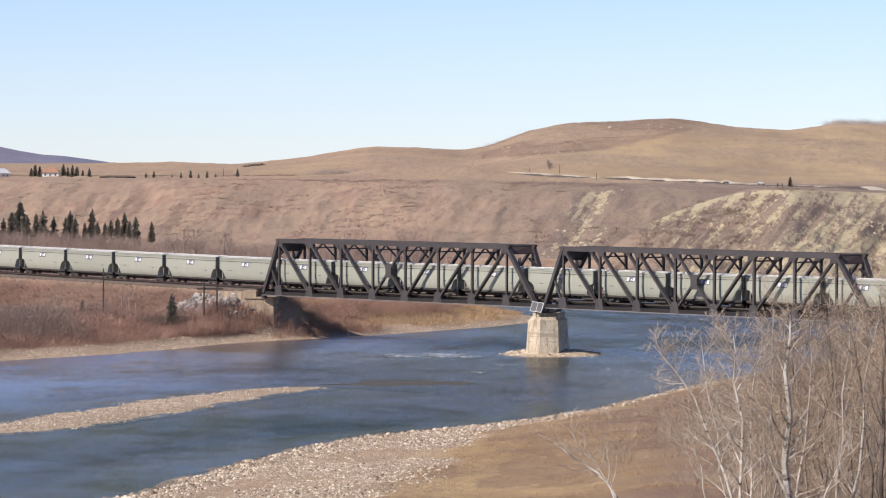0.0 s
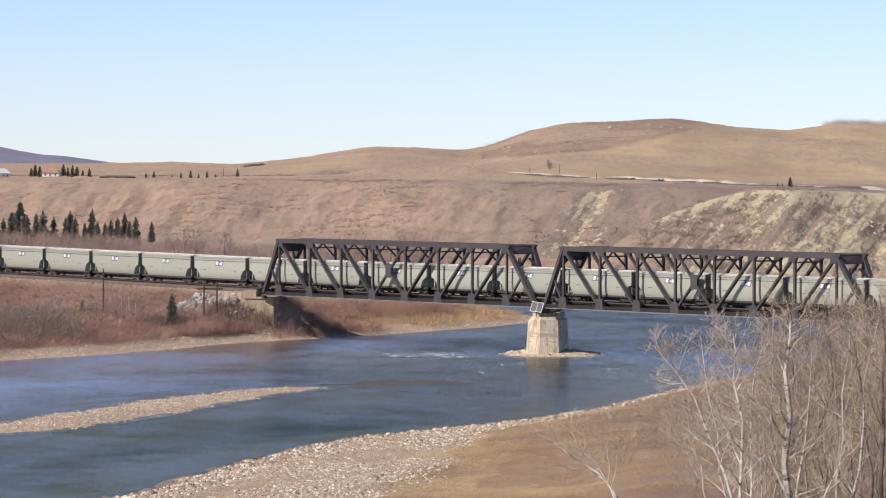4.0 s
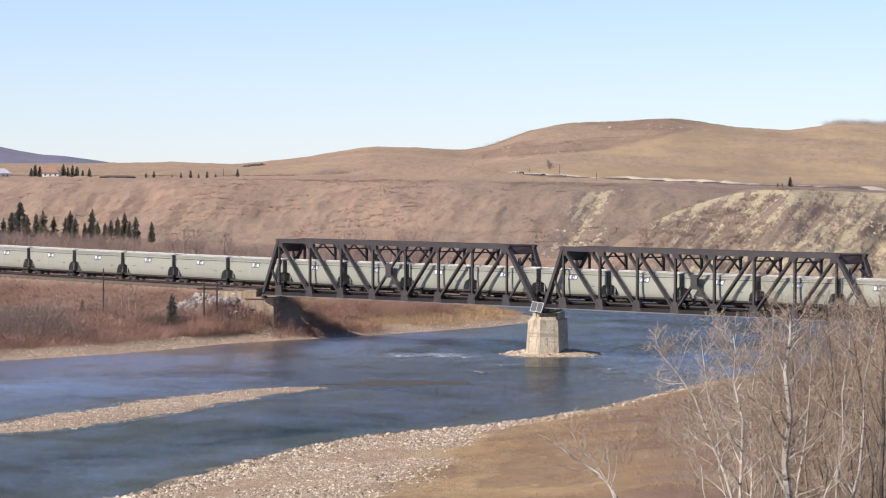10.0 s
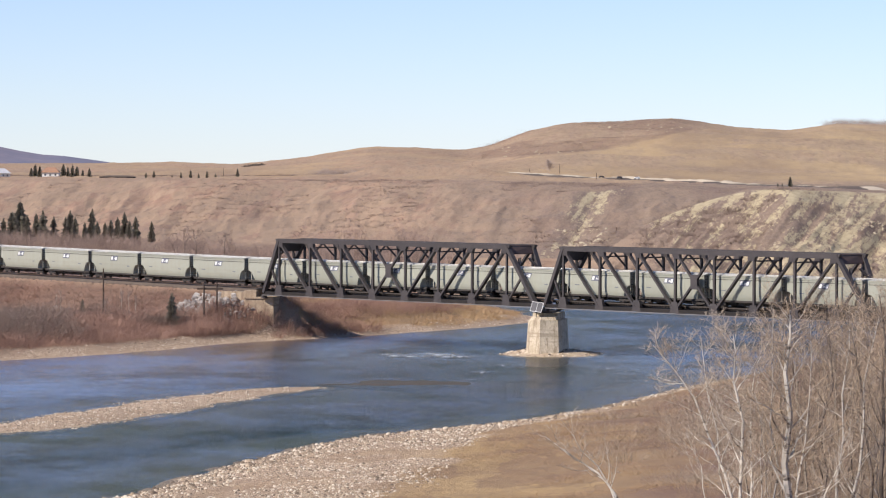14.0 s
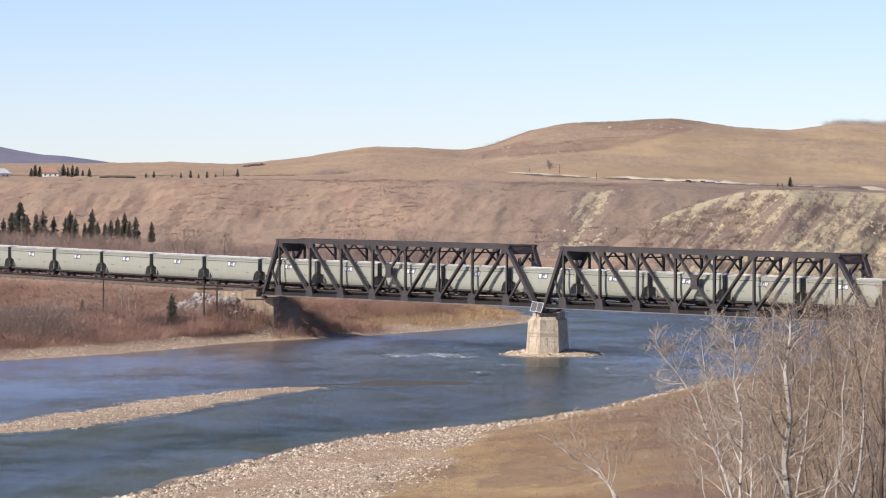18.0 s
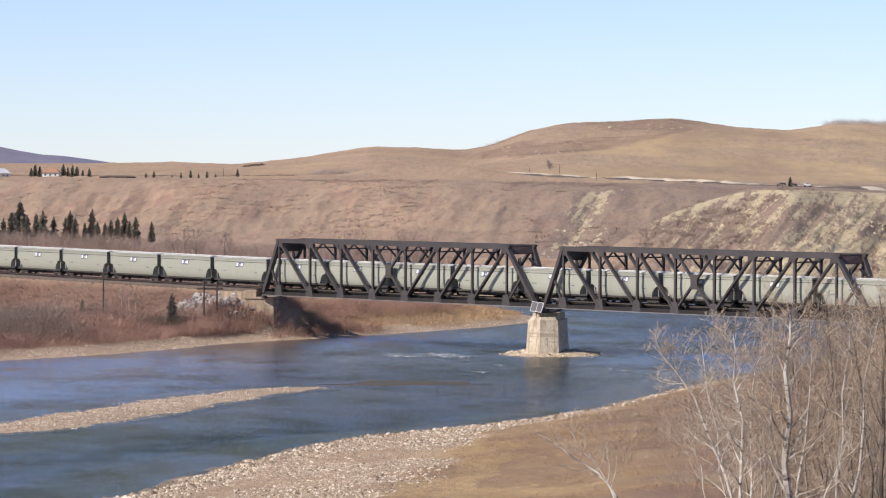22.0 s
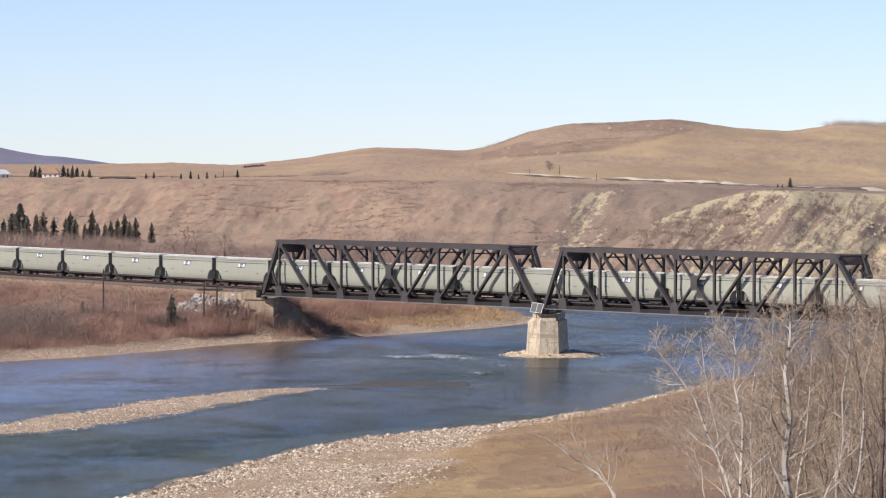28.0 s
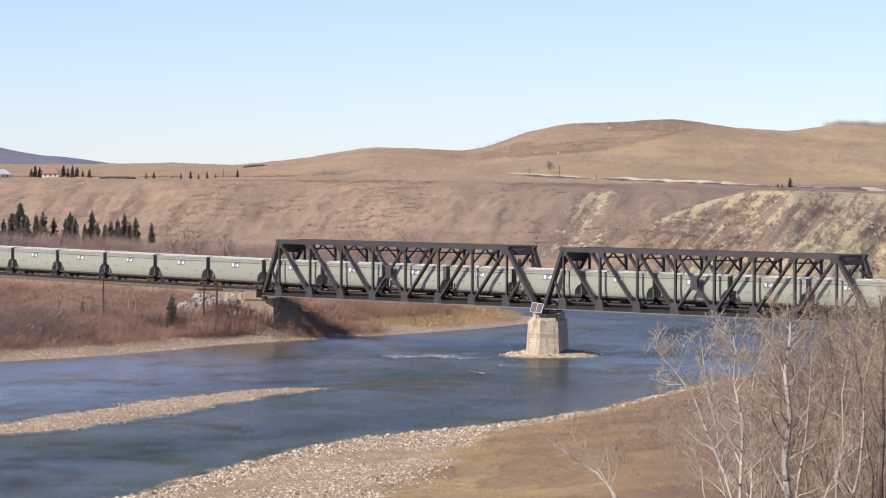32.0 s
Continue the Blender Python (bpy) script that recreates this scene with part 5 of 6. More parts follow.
for i, (bx, mx, my, tx, ty, y, r, bark, twig, limbs_n) in enumerate(ASPENS):
    a, m, t = bearing(bx, 882, y), bearing(mx, my, y), bearing(tx, ty, y)
    foot = Vector((a.x - (m.x - a.x) * 0.5, y, on_ground(a.x, y) - 0.1))
    # control points of a curve through foot, bend and tip
    mid = m * 2 - (a + t) * 0.5
    rel = [Vector((0, 0, 0)), (foot.lerp(a, 0.5)) - foot, a - foot, mid - foot, t - foot]
    h = t.z - foot.z
    vis = min(max(0.30, (a.z - foot.z) / h - 0.08), 0.72)
    plant_tree("aspen", "leafless aspen with pale grey bark and fine twigs", 70 + i, h, r * 0.72, pose(*foot), bark, twig, "aspens on the slope",
               kids=(limbs_n, 5, 3) if ty > 760 else (int(limbs_n * 1.9), 8, 7) if tx < 1380 else (int(limbs_n * 1.5), 7, 5), spread=0.56, path=rel, start=vis, limb=0.5 if tx < 1380 else 0.48)


def build_thicket():
    """Young slender stems behind the aspens, too many to tell apart."""
    rnd = random.Random(5)
    mass = {"stem": ([], []), "twig": ([], [])}
    done = {"stem": 0, "twig": 0}
    protos = []
    for k in range(5):
        t, l, w = bare_tree(300 + k, 10.0, 0.058, kids=(22, 7, 5), sides=(4, 3, 3, 3), start=0.30, limb=0.5, spread=0.55)
        twig = Geo()
        for q in l + [w]:
            n = len(twig.v)
            twig.v += q.v
            twig.f += [tuple(i + n for i in f) for f in q.f]
        protos.append({"stem": (np.array(t.v), [f for f in t.f if len(f) == 4]), "twig": (np.array(twig.v), [f for f in twig.f if len(f) > 2])})
    for i in range(66):
        y = rnd.uniform(112, 150)
        tip = 1325 + 315 * rnd.random() ** 0.8
        top = float(np.interp(tip, [1300, 1350, 1400, 1480, 1640], [680, 610, 552, 528, 515])) + rnd.uniform(0, 110)
        x = (tip - 784) / 6788 * y
        z = on_ground(x, y)
        h = 28.5 - (top - 293) / 6788 * y - z
        a = rnd.uniform(0, 6.28)
        lean = (rnd.gauss(0, 0.07), rnd.gauss(0, 0.07))
        c, s_ = math.cos(a), math.sin(a)
        for key, (v, f) in protos[i % 5].items():
            zz = v[:, 2] * h / 10.0
            mass[key][0].append(np.stack([x + v[:, 0] * c - v[:, 1] * s_ + zz * lean[0], y + v[:, 0] * s_ + v[:, 1] * c + zz * lean[1], z + zz], 1))
            mass[key][1].extend(tuple(q + done[key] for q in t) for t in f)
            done[key] += len(v)
    for key, name, bark, label in (("stem", "aspen_stems", "thicket_bark", "pale slender stems of young leafless aspens"),
                                   ("twig", "aspen_thicket", "thicket", "thicket of brown bare aspen twigs and brush")):
        me = bpy.data.meshes.new(name)
        me.from_pydata(np.concatenate(mass[key][0]).tolist(), [], mass[key][1])
        solo(name, me, MAT[bark], label, "trees", kind="stuff")


build_thicket()

# ---------------------------------------------------------------- riprap, poles, houses


def boulder_mesh(seed):
    rnd = random.Random(seed)
    bm = bmesh.new()
    bmesh.ops.create_icosphere(bm, subdivisions=1, radius=0.5)
    for v in bm.verts:
        v.co *= rnd.uniform(0.72, 1.2)
        v.co.z *= 0.75
    me = bpy.data.meshes.new("boulder")
    bm.to_mesh(me)
    bm.free()
    me.materials.append(MAT["stone"])
    return me


BOULDERS = [boulder_mesh(s) for s in range(5)]


def build_riprap():
    root = thing("riprap", "heap of pale grey boulders guarding the abutment slope", "riprap")
    rnd = random.Random(11)
    for i in range(240):
        s = rnd.uniform(-20, -6.0)
        across = rnd.uniform(-6.5, -0.6)
        if across > -2.0 and s < -14:
            continue
        p = bridge_frame(s, across)
        k = 0.5 + 1.0 * rnd.random() ** 2
        ob = part("boulder", BOULDERS[i % 5], MAT["stone"], root)
        ob.matrix_basis = Matrix.LocRotScale((p.x, p.y, on_ground(p.x, p.y) + 0.12 * k), Euler((rnd.random() * 3, rnd.random() * 3, rnd.random() * 3)), (k * 1.2, k, k * 0.9))


build_riprap()


def build_pole(px, y, top_px, label="weathered brown timber utility pole"):
    x = (px - 784) / 6788 * y
    z = on_ground(x, y)
    top = 28.5 - (top_px - 292) / 6788 * y
    root = thing("utility_pole", label, "utility pole", pose(x, y, z), "poles")
    part("pole", Geo().tube([(0, 0, -0.3), (0, 0, top - z)], [0.16, 0.11], 7), MAT["pole"], root)
    return root, z, top


def build_poles():
    a, za, ta = build_pole(361, 624, 499)
    b, zb, tb = build_pole(384, 626, 500)
    part("crossarm", Geo().box((1.0, 0.15, ta - za - 1.3), (4.2, 0.22, 0.34)), MAT["pole"], a)
    build_pole(183, 640, 478)
    for px, y, t in ((835, 2000, 288), (990, 1950, 290), (937, 1980, 297), (1055, 1700, 306), (395, 2000, 300)):
        build_pole(px, y, t, "thin distant utility pole on the plateau")


build_poles()


def build_house(name, label, px, y, w, d, wall_h, roof_h, wall, roof, yaw=0.0):
    x = (px - 784) / 6788 * y
    root = thing(name, label, "house", pose(x, y, on_ground(x, y) - 0.3, 0, 0, yaw))
    part("wall", Geo().box((0, 0, wall_h / 2), (w, d, wall_h)), MAT[wall], root)
    g = Geo()
    e = 0.6
    g.v = [(-w / 2 - e, -d / 2 - e, wall_h), (w / 2 + e, -d / 2 - e, wall_h), (w / 2 + e, d / 2 + e, wall_h), (-w / 2 - e, d / 2 + e, wall_h),
           (-w * 0.25, 0, wall_h + roof_h), (w * 0.25, 0, wall_h + roof_h)]
    g.f = [(0, 1, 5, 4), (2, 3, 4, 5), (1, 2, 5), (3, 0, 4), (3, 2, 1, 0)]
    part("roof", recalc(g.mesh("roof")), MAT[roof], root)
    for k in (-0.3, 0.0, 0.3):
        part("window", Geo().box((k * w, -d / 2 - 0.03, wall_h * 0.55), (w * 0.1, 0.1, wall_h * 0.35)), MAT["glass"], root)


build_house("farmhouse", "white farmhouse with a hipped brown roof on the rim", 90, 1900, 8.2, 7, 2.4, 2.6, "wall", "shingle")
build_house("barn", "pale tin-roofed barn on the rim", 2, 1880, 7.0, 8, 2.2, 2.4, "wall", "tin", 20)
# stand-in for a low hedge, made with the house builder
build_house("shed", "low grey-brown shed beside the farmhouse", 208, 1820, 17.0, 5, 0.9, 0.6, "ballast", "ballast")

for px, h, y in ((62, 6.5, 1930), (70, 5.5, 1925), (55, 4.5, 1940), (112, 6.0, 1930), (120, 5.0, 1940), (128, 6.5, 1925), (136, 5.5, 1935), (146, 4.0, 1930), (158, 4.5, 1900),
                 (420, 4.0, 1850), (1398, 3.6, 1290), (1384, 1.6, 1290), (1376, 1.4, 1285)):
    plant_spruce((px - 784) / 6788 * y, y, h, (px // 7) % 3, "small dark tree on the plateau rim")
# shelterbelt crowns use the twig tone that has haze painted in
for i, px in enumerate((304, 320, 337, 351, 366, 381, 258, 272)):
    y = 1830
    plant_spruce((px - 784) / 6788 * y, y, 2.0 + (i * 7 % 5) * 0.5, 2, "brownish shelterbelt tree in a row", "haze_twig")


def grove_place(r, n):
    x, y, k, d, t = spread_over(r, n, 3150, 3230, 0.0995, 0.117, 0.6, 1.2)
    return x, y, k, d > 0


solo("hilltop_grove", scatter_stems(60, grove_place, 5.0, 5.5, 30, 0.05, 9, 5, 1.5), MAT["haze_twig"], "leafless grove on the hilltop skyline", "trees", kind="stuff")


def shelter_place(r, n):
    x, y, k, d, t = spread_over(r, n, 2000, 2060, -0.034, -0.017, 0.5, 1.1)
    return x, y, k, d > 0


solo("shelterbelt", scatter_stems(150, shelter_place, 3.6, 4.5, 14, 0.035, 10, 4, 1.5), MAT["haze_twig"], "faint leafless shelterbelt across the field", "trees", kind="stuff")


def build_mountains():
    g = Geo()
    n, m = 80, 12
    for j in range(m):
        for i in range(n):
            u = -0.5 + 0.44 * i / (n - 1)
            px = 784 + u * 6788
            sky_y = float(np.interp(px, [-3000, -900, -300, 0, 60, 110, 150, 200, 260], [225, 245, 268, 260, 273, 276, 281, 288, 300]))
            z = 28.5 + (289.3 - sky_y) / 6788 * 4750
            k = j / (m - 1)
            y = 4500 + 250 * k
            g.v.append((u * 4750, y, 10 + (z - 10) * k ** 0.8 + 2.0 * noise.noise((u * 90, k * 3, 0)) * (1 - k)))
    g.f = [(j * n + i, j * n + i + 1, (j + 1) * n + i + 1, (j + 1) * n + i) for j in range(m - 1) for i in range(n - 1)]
    # no haze volume: the ridge's material carries the blue
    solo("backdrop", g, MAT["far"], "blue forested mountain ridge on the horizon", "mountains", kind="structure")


build_mountains()

# ---------------------------------------------------------------- river stones


def scatter_stones(count, place, lo, hi, seed, sink=0.25):
    """Many small rounded stones in one mesh."""
    r = np.random.RandomState(seed)
    x, y, k, ok = place(r, count * 5)
    x, y, k = x[ok][:count], y[ok][:count], k[ok][:count]
    n = len(x)
    z = ground_height(x, y)
    size = lo + (hi - lo) * r.uniform(0, 1, n) ** 3 * k
    form = np.array([(1, 0, 0), (0.45, 0.9, 0), (-0.6, 0.75, 0), (-1, 0, 0), (-0.4, -0.85, 0), (0.6, -0.8, 0), (0.3, 0.25, 0.62), (-0.35, 0.1, 0.66), (0.05, -0.4, 0.6)])
    a = r.uniform(0, 2 * math.pi, n)
    jit = form[None] * r.uniform(0.8, 1.2, (n, 9, 3))
    ca, sa = np.cos(a)[:, None], np.sin(a)[:, None]
    px = (jit[:, :, 0] * ca - jit[:, :, 1] * 0.75 * sa) * size[:, None]
    py = (jit[:, :, 0] * sa + jit[:, :, 1] * 0.75 * ca) * size[:, None]
    pz = (jit[:, :, 2] * r.uniform(0.6, 1.2, n)[:, None] - sink * 0.4) * size[:, None]
    v = np.stack([px + x[:, None], py + y[:, None], pz + z[:, None]], -1).reshape(-1, 3)
    tri = np.array([(0, 1, 6), (1, 2, 7), (1, 7, 6), (2, 3, 7), (3, 4, 7), (4, 8, 7), (4, 5, 8), (5, 0, 8), (0, 6, 8), (6, 7, 8)])
    f = (np.arange(n)[:, None, None] * 9 + tri[None]).reshape(-1, 3)
    me = bpy.data.meshes.new("stones")
    me.vertices.add(len(v))
    me.vertices.foreach_set("co", v.astype(np.float32).ravel())
    me.loops.add(f.size)
    me.loops.foreach_set("vertex_index", f.astype(np.int32).ravel())
    me.polygons.add(len(f))
    me.polygons.foreach_set("loop_start", np.arange(0, f.size, 3, dtype=np.int32))
    me.update()
    return me


def bar_place(r, n):
    y = r.uniform(300, 520, n)
    x = r.uniform(-0.11, 0.09, n) * y
    d, isl, shoal = river_dist(x, y)
    near = y < np.interp(x, [p[0] for p in NEAR_SHORE], [p[1] for p in NEAR_SHORE]) + 1
    bar = np.interp(x, [-60, -10, 0, 10, 20, 45], [60, 45, 26, 7, 4.5, 3])
    edge = np.exp(-((d - 2.5) / 3.0) ** 2)
    return x, y, 0.55 + 0.4 * edge, near & (d > 0.9) & (d < bar * r.uniform(0.7, 1.08, n)) & (isl > 2) & ((d < 4 + 5 * r.uniform(0, 1, n)) | (fbm(x, y, 11, 4, 82) < r.uniform(-0.1, 0.3, n)))


def island_place(r, n):
    y = r.uniform(385, 492, n)
    x = r.uniform(-0.135, -0.025, n) * y
    d, isl, shoal = river_dist(x, y)
    return x, y, np.full(n, 0.6), isl < 0.6


def beach_place(r, n):
    y = r.uniform(545, 700, n)
    x = r.uniform(-0.125, 0.03, n) * y
    d, isl, shoal = river_dist(x, y)
    return x, y, np.full(n, 0.7), (d > 0.0) & (d < 6.5)


solo("bar_gravel", scatter_stones(24000, bar_place, 0.05, 0.40, 21), MAT["cobble"], "pale river cobbles and boulders on the near gravel bar", "gravel", kind="stuff")
solo("island_gravel", scatter_stones(6000, island_place, 0.05, 0.33, 22), MAT["cobble"], "pale cobbles on the low gravel island", "gravel", kind="stuff")
solo("beach_gravel", scatter_stones(4000, beach_place, 0.08, 0.34, 23), MAT["cobble"], "pale cobbles along the far shore", "gravel", kind="stuff")


def apron_place(r, n):
    c = bridge_frame(7 * PANEL + 5.1, WIDTH / 2, 0)
    a, q = r.uniform(0, 2 * math.pi, n), np.sqrt(r.uniform(0.05, 1.02, n))
    lx, ly = 1.5 + np.cos(a) * 8.0 * q, np.sin(a) * 9.4 * q
    t = radians(-9)
    return c.x + lx * math.cos(t) - ly * math.sin(t), c.y + lx * math.sin(t) + ly * math.cos(t), np.full(n, 0.8), q > 0.25


def build_apron_stones():
    me = scatter_stones(500, apron_place, 0.15, 0.5, 24)
    z = np.empty(len(me.vertices) * 3, np.float32)
    me.vertices.foreach_get("co", z)
    z = z.reshape(-1, 3)
    bed = ground_height(z[:, 0], z[:, 1])
    c = bridge_frame(7 * PANEL + 5.1, WIDTH / 2, 0)
    q = np.minimum(((z[:, 0] - c.x - 1.4) ** 2 + (z[:, 1] - c.y) ** 2 * 0.62) / 62, 1)
    z[:, 2] += -bed + 0.95 * (1 - q) - 0.14
    me.vertices.foreach_set("co", z.ravel())
    solo("apron_stones", me, MAT["cobble"], "wet cobbles and boulders heaped round the pier", "gravel", kind="stuff")


build_apron_stones()


def slope_place(r, n):
    y = r.uniform(845, 1540, n)
    x = r.uniform(-0.125, 0.125, n) * y
    return x, y, r.uniform(0.4, 1.2, n), (fbm(x - y * 0.02, y * 0.25, 22, 4, 90) + np.where(x / y > 0.02, 0.12, -0.14) > -0.02) & ((y > 1150) | (x / y > 0.015)) & ((x / y < 0.05) | (y < 950))


solo("slope_scrub", scatter_stems(2600, slope_place, 0.6, 2.0, 14, 0.06, 25, 2, 1.6), MAT["knoll"], "low brown scrub dotted over the bluffs and valley wall", "brush", kind="stuff")


def understorey_place(r, n):
    x, y, k, d, t = spread_over(r, n, 570, 625, -0.125, -0.055, 0.6, 1.3)
    return x, y, k, (d > 11) & (t > 7) & ((x / y < -0.099) | (fbm(x, y, 16, 3, 99) > 0.10)) & ~((x > -46) & (t < 13))


solo("grey_shrubs", scatter_stems(330, understorey_place, 3.0, 2.8, 40, 0.017, 26, 7, 1.6), MAT["scrub"], "dark grey leafless shrubs among the willows", "brush", kind="stuff")


def bar_grass(r, n):
    x, y, k, d, t = spread_over(r, n, 618, 760, -0.045, 0.02, 0.5, 1.3)
    return x, y, k, (d > 3.5) & (t > 3)


solo("point_bar_grass", scatter_stems(2400, bar_grass, 0.7, 1.2, 13, 0.03, 27, 1, 1.4), MAT["straw"], "golden and rusty dry grass on the far point bar", "grass", kind="stuff")

for i, (px, y, h) in enumerate(((107, 628, 4.6), (186, 640, 3.6), (215, 636, 4.0), (228, 640, 4.2), (100, 632, 3.4), (240, 640, 3.0))):
    x = (px - 784) / 6788 * y
    plant_tree("young_aspen", "slender leafless aspen among the willow brush", 140 + i, h, 0.05, pose(x, y, on_ground(x, y)), "bark", "greybrush", "young aspens",
               kids=(10, 5, 4), start=0.35, fine=0.012)

def knoll_place(r, n):
    x, y, k, d, t = spread_over(r, n, 2250, 3180, 0.010, 0.062, 0.5, 1.3)
    return x, y, k, (fbm(x, y * 0.25, 46, 5, 95) > 0.0) & (ground_height(x, y) - 28.5 > y * np.interp(x / y, KNOLL_U, KNOLL_RISE))


solo("knoll_scrub", scatter_stems(900, knoll_place, 0.6, 6.5, 14, 0.08, 33, 2, 1.8), MAT["knoll"], "brown scrub in patches over the rocky knoll", "brush", kind="stuff")
solo("knoll_rocks", scatter_stones(150, knoll_place, 0.4, 1.8, 34), MAT["sandstone"], "pale rock outcrops scattered over the knoll", "rocks", kind="stuff")



def ledge_place(r, n):
    y = r.uniform(885, 930, n)
    x = r.uniform(0.084, 0.116, n) * y
    return x, y, r.uniform(0.5, 1.0, n), fbm(x - y * 0.9, y, 7, 3, 110) > 0.20


def scar_place(r, n):
    y = r.uniform(1035, 1110, n)
    x = r.uniform(0.029, 0.043, n) * y
    return x, y, r.uniform(0.4, 0.9, n), fbm(x - y * 0.5, y * 0.4, 8, 3, 111) > 0.12


solo("bluff_ledges", scatter_stones(170, ledge_place, 0.3, 1.15, 38, 0.8), MAT["sandstone"], "pale sandstone ledges breaking out of the bluff", "rocks", kind="stuff")
solo("scar_rocks", scatter_stones(150, scar_place, 0.3, 1.7, 39, 0.8), MAT["sandstone"], "pale broken rocks below the bare scar", "rocks", kind="stuff")


def bluff_shrubs(r, n):
    y = r.uniform(850, 965, n)
    x = r.uniform(0.05, 0.122, n) * y
    return x, y, r.uniform(0.5, 1.2, n), fbm(x - y * 0.8, y * 0.6, 12, 4, 112) > np.interp(x / y, [0.08, 0.1], [0.05, 0.2])


solo("bluff_shrubs", scatter_stems(420, bluff_shrubs, 1.0, 1.8, 22, 0.035, 40, 4, 1.6), MAT["scrub"], "purplish grey leafless shrubs in the gullies of the bluff", "brush", kind="stuff")

# ---------------------------------------------------------------- riffles


def build_riffle(seed, x, y, length, depth):
    """A low hump of broken water, torn at its edges."""
    rnd = random.Random(seed)
    g = Geo()
    n, m = 18, 9
    for j in range(m):
        for i in range(n):
            a, b = i / (n - 1) - 0.5, j / (m - 1) - 0.5
            edge = (1 - (2 * a) ** 2) * (1 - (2 * b) ** 2)
            g.v.append((a * length + rnd.uniform(-0.1, 0.1), b * depth * (0.6 + 0.4 * noise.noise((a * 6, seed, 0))), 0.05 * edge * rnd.uniform(0.4, 1.0) + 0.01))
    g.f = [(j * n + i, j * n + i + 1, (j + 1) * n + i + 1, (j + 1) * n + i) for j in range(m - 1) for i in range(n - 1)]
    return solo("riffle", g, MAT["foam"], "pale broken water over a shallow riffle", "white water", pose(x, y, 0.02), "riffles")


RIFFLES = []
_r = random.Random(77)
for i in range(14):
    if i < 6:
        px, py = _r.gauss(765, 34), _r.gauss(631, 2.0)
    elif i < 10:
        px, py = _r.uniform(840, 930), _r.uniform(645, 662)
    else:
        px, py = _r.uniform(980, 1110), _r.uniform(632, 660)
    d = 193458 / (py - 292)
    RIFFLES.append((build_riffle(i, (px - 784) / 6788 * d, d, _r.uniform(5.0, 9.0) if i < 6 else _r.uniform(2.0, 4.0), _r.uniform(14.0, 24.0) if i < 6 else _r.uniform(5.0, 9.0)), _r.uniform(0, 6.28)))

# ---------------------------------------------------------------- road on the plateau
ROAD_U = [-0.012, 0.0156, 0.0421, 0.0672, 0.079, 0.0966, 0.1155, 0.14]
ROAD_D = [2050, 1960, 1760, 1600, 1480, 1330, 1180, 1060]


def road_point(u):
    d = float(smooth_interp(np.array(u), ROAD_U, ROAD_D, 0.004))
    return u * d, d


def build_road():
    g, cut = Geo(), Geo()
    n = 160
    for i in range(n + 1):
        u = -0.012 + 0.152 * i / n
        x, d = road_point(u)
        x2, d2 = road_point(u + 0.001)
        t = Vector((x2 - x, d2 - d)).normalized()
        nr = Vector((-t.y, t.x))
        if nr.y < 0:
            nr = -nr
        z = on_ground(x, d) + 0.35
        for o, dz in ((-5.0, -0.9), (-3.2, 0.0), (3.2, 0.0), (5.0, -0.9)):
            g.v.append((x + nr.x * o, d + nr.y * o, z + dz))
        tall = 1.15 * max(0.0, min(1, (u - 0.036) / 0.01)) * max(0.0, min(1, (0.078 - u) / 0.01)) * (0.55 + 0.9 * abs(noise.noise((u * 160, 0, 5)))) + 0.35 * (0.014 < u < 0.032)
        for o, dz in ((3.6, -0.2), (5.5, tall), (8.0, tall * 0.8), (11.0, -0.6)):
            cut.v.append((x + nr.x * o, d + nr.y * o, z + dz))
    for i in range(n):
        for k in range(3):
            a = i * 4 + k
            g.f.append((a, a + 1, a + 5, a + 4))
            cut.f.append((a, a + 1, a + 5, a + 4))
    solo("road", recalc(g.mesh("road")), MAT["ballast"], "narrow highway along the plateau rim", "road", kind="structure")
    solo("road_cut", recalc(cut.mesh("road_cut")), MAT["gravelroad"], "pale bare earth cut beside the highway", "road cut", kind="structure")


build_road()


def build_vehicle(name, label, paint, length, high):
    length, high = length * 0.58, high * 0.5
    root = thing(name, label, "vehicle", group="road vehicles")
    part("body", Geo().box((0, 0, 0.45 + high * 0.3), (length, 1.9, high * 0.6)), MAT[paint], root)
    part("cabin", Geo().prism([(-length * 0.42, high * 0.7), (length * 0.28, high * 0.7), (length * 0.16, high + 0.4), (-length * 0.38, high + 0.4)], -0.85, 0.85), MAT[paint], root)
    part("windscreen", Geo().beam((length * 0.29, 0, high * 0.72), (length * 0.18, 0, high + 0.33), 1.5, 0.05), MAT["glass"], root)
    for x in (-length * 0.3, length * 0.3):
        for y in (-0.9, 0.9):
            part("wheel", Geo().tube([(x, y - 0.1, 0.35), (x, y + 0.1, 0.35)], [0.36, 0.36], 10), MAT["under"], root)
    return root


VEHICLES = [(build_vehicle("van", "white delivery van driving along the highway", "vehicle", 4.8, 1.6), 972, 9.0, 30.0, 1),
            (build_vehicle("pickup_truck", "dark pickup truck driving along the highway", "dark_vehicle", 4.6, 1.25), 1033, 12.0, 33.5, 1),
            (build_vehicle("car", "dark car driving along the highway", "dark_vehicle", 4.0, 1.0), 998, 12.0, 35.0, 1),
            (build_vehicle("car", "dark car driving the other way along the highway", "dark_vehicle", 4.0, 1.0), 1031, 6.0, -41.0, -1),
            (build_vehicle("car", "pale car driving the other way along the highway", "vehicle", 4.0, 1.0), 1075, 6.0, -44.0, -1)]


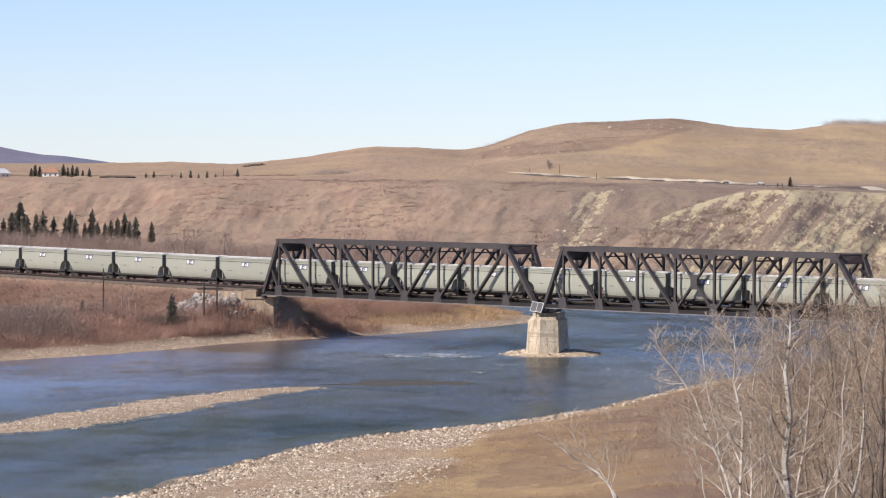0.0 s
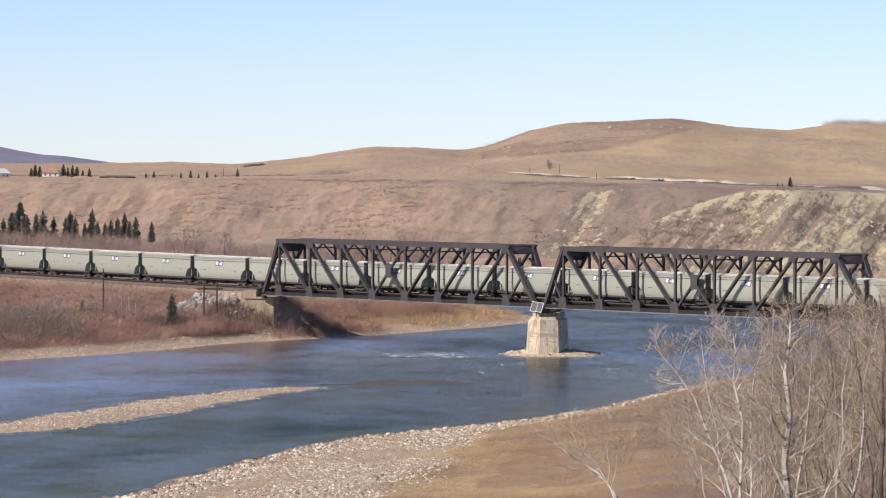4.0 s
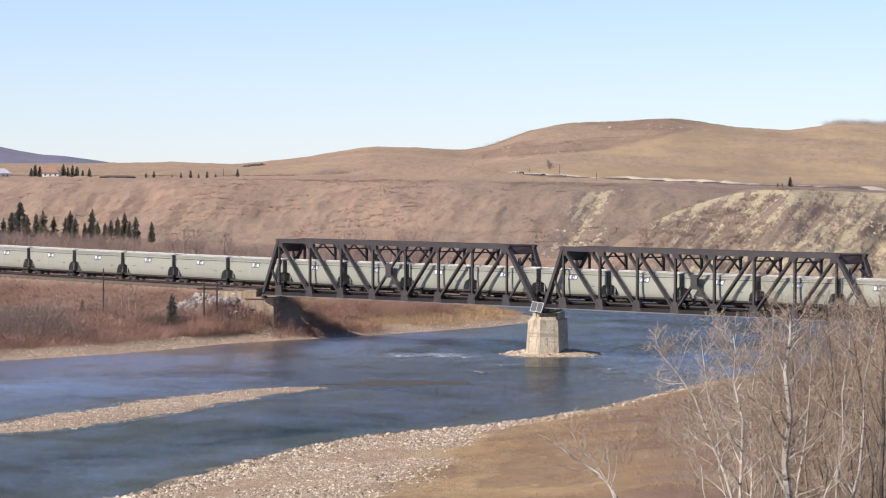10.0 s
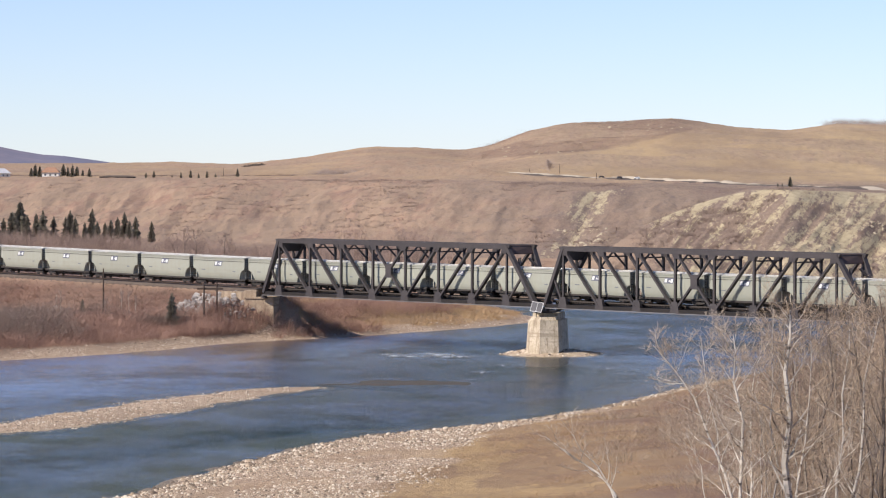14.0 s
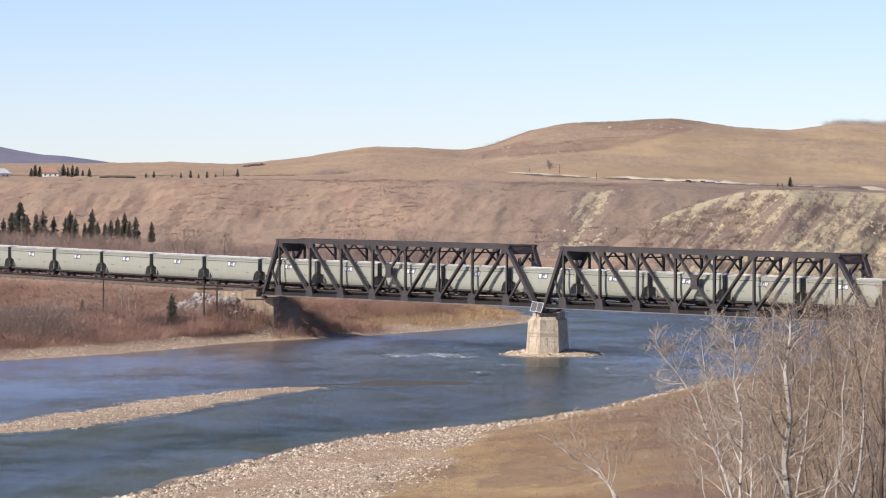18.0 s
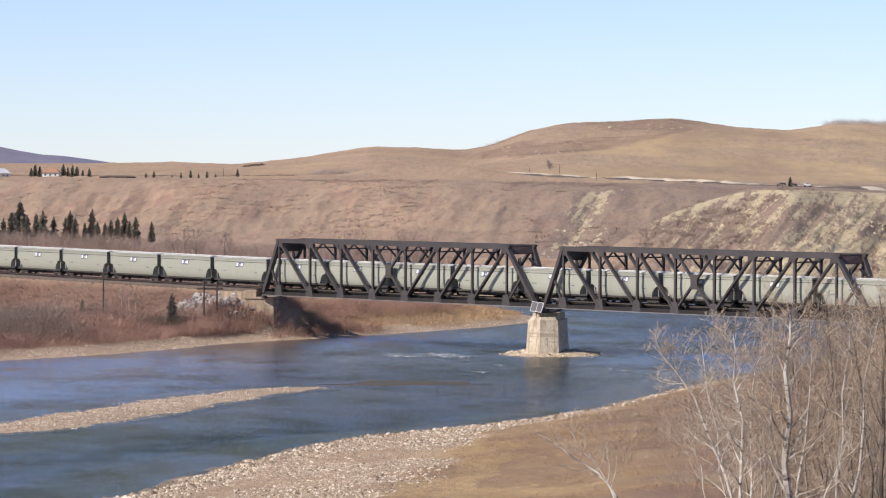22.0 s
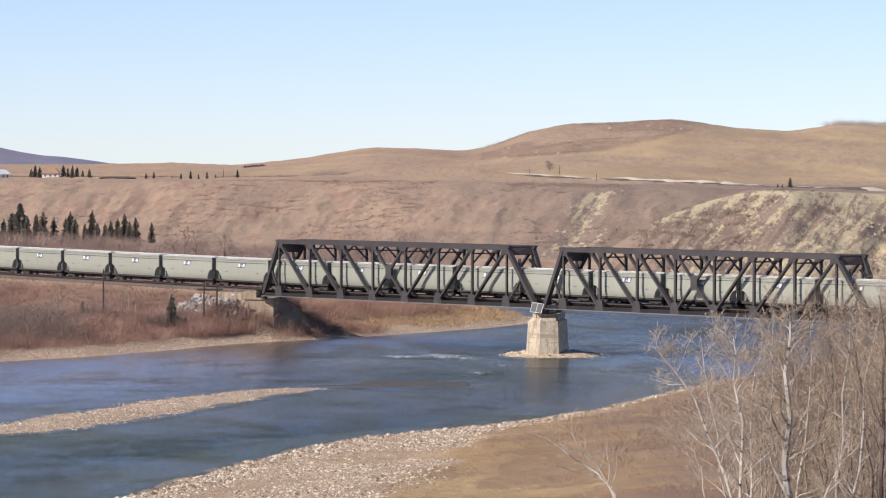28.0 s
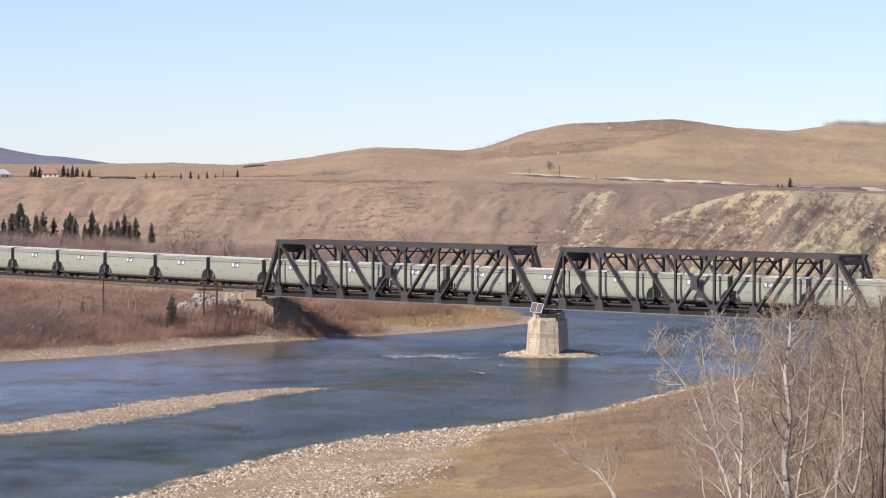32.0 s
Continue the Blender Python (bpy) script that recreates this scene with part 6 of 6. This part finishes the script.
def vehicle_pose(px, way):
    u = (px - 784) / 6788
    u = min(max(u, -0.010), 0.139)
    x, d = road_point(u)
    x2, d2 = road_point(u + 0.001 * way)
    t = Vector((x2 - x, d2 - d)).normalized()
    lane = Vector((t.y, -t.x)) * 1.6
    return pose(x + lane.x, d + lane.y, on_ground(x, d) + 0.36, 0, 0, math.degrees(math.atan2(t.y, t.x)))


def embankment_place(r, n):
    x, y, k, d, t = spread_over(r, n, 600, 760, -0.125, -0.03, 0.5, 1.3)
    rel = (x - ORIGIN.x) * E_DIR.x + (y - ORIGIN.y) * E_DIR.y
    return x, y, k, (t > 3.1) & (t < 11) & (rel < -8)


solo("embankment_grass", scatter_stems(2600, embankment_place, 0.5, 1.4, 12, 0.018, 28, 3, 1.7), MAT["scrub"], "brown dry weeds on the railway embankment", "grass", kind="stuff")


def grove_flats(r, n):
    x, y, k, d, t = spread_over(r, n, 850, 930, -0.032, -0.002, 0.6, 1.15)
    return x, y, k, (t > 8) & (d > 5)


def spruce_foot(r, n):
    x, y, k, d, t = spread_over(r, n, 1030, 1125, -0.125, -0.062, 0.5, 1.3)
    return x, y, k * np.interp(x / y, [-0.125, -0.1, -0.062], [1.15, 1.0, 0.7]), (t > 8) & (fbm(x, y * 0.3, 14, 3, 101) > -0.12)


solo("valley_thicket", scatter_stems(230, spruce_foot, 4.6, 4.2, 40, 0.03, 35, 5, 1.3), MAT["greybrush"], "hazy grey-brown leafless thicket before the spruces", "brush", kind="stuff")


def shade_brush(r, n):
    y = r.uniform(608, 648, n)
    x = r.uniform(-27.5, -9, n)
    d = river_dist(x, y)[0]
    return x, y, r.uniform(0.5, 1.2, n), d > 2.2


solo("slope_brush", scatter_stems(170, shade_brush, 1.9, 1.9, 26, 0.022, 36, 5, 1.5), MAT["willow"], "brown willow brush under the end of the bridge", "brush", kind="stuff")

solo("valley_grove", scatter_stems(120, grove_flats, 10.5, 3.4, 46, 0.028, 29), MAT["greybrush"], "grey leafless poplar grove beyond the bridge", "trees", kind="stuff")


def abutment_brush(r, n):
    x, y, k, d, t = spread_over(r, n, 598, 626, -0.066, -0.0445, 0.5, 1.1)
    return x, y, k, (d > 5.5) & (d < 24)


solo("abutment_brush", scatter_stems(230, abutment_brush, 2.9, 2.0, 26, 0.022, 30, 5), MAT["willow"], "reddish willow brush at the foot of the abutment", "brush", kind="stuff")


def far_hedge(r, n):
    x, y, k, d, t = spread_over(r, n, 2700, 2720, -0.0517, -0.0465, 0.6, 1.1)
    return x, y, k, d > 0


solo("field_hedge", scatter_stems(60, far_hedge, 1.8, 2.5, 16, 0.12, 31), MAT["bark_dark"], "dark hedge line across the far field", "hedge", kind="stuff")

def fence_row(r, n):
    x, y, k, d, t = spread_over(r, n, 1962, 1970, -0.125, -0.03, 0.5, 1.2)
    return x, y, k, d > 0


solo("fence_row", scatter_stems(420, fence_row, 0.9, 2.2, 10, 0.10, 37, 1), MAT["knoll"], "low weedy fence row across the plateau field", "hedge", kind="stuff")

# ---------------------------------------------------------------- movement


def motions():
    times = [0.0] + [1.0 * i for i in range(1, 33)]
    for ob, s in wagons:
        walk(ob, [(t, wagon_pose(s + travel(t))) for t in times])
    for ob, px, at, speed, way in VEHICLES:
        walk(ob, [(t, vehicle_pose(px + speed * (t - at) + 0.44 * max(min(t - at, 18), 0) ** 2, way)) for t in range(0, 33, 2)])
    for ob, phase in RIFFLES:
        p = ob.matrix_basis.translation.copy()
        walk(ob, [(t * 0.5, pose(p.x + 0.35 * math.sin(t * 1.9 + phase), p.y + 0.5 * math.cos(t * 1.3 + phase), 0.06 + 0.03 * math.sin(t * 2.3 + phase))) for t in range(0, 65)])
    walk(river, [(t, pose(-0.75 * t, -0.85 * t, 0)) for t in (0.0, 8.0, 16.0, 24.0, 32.0)])


motions()
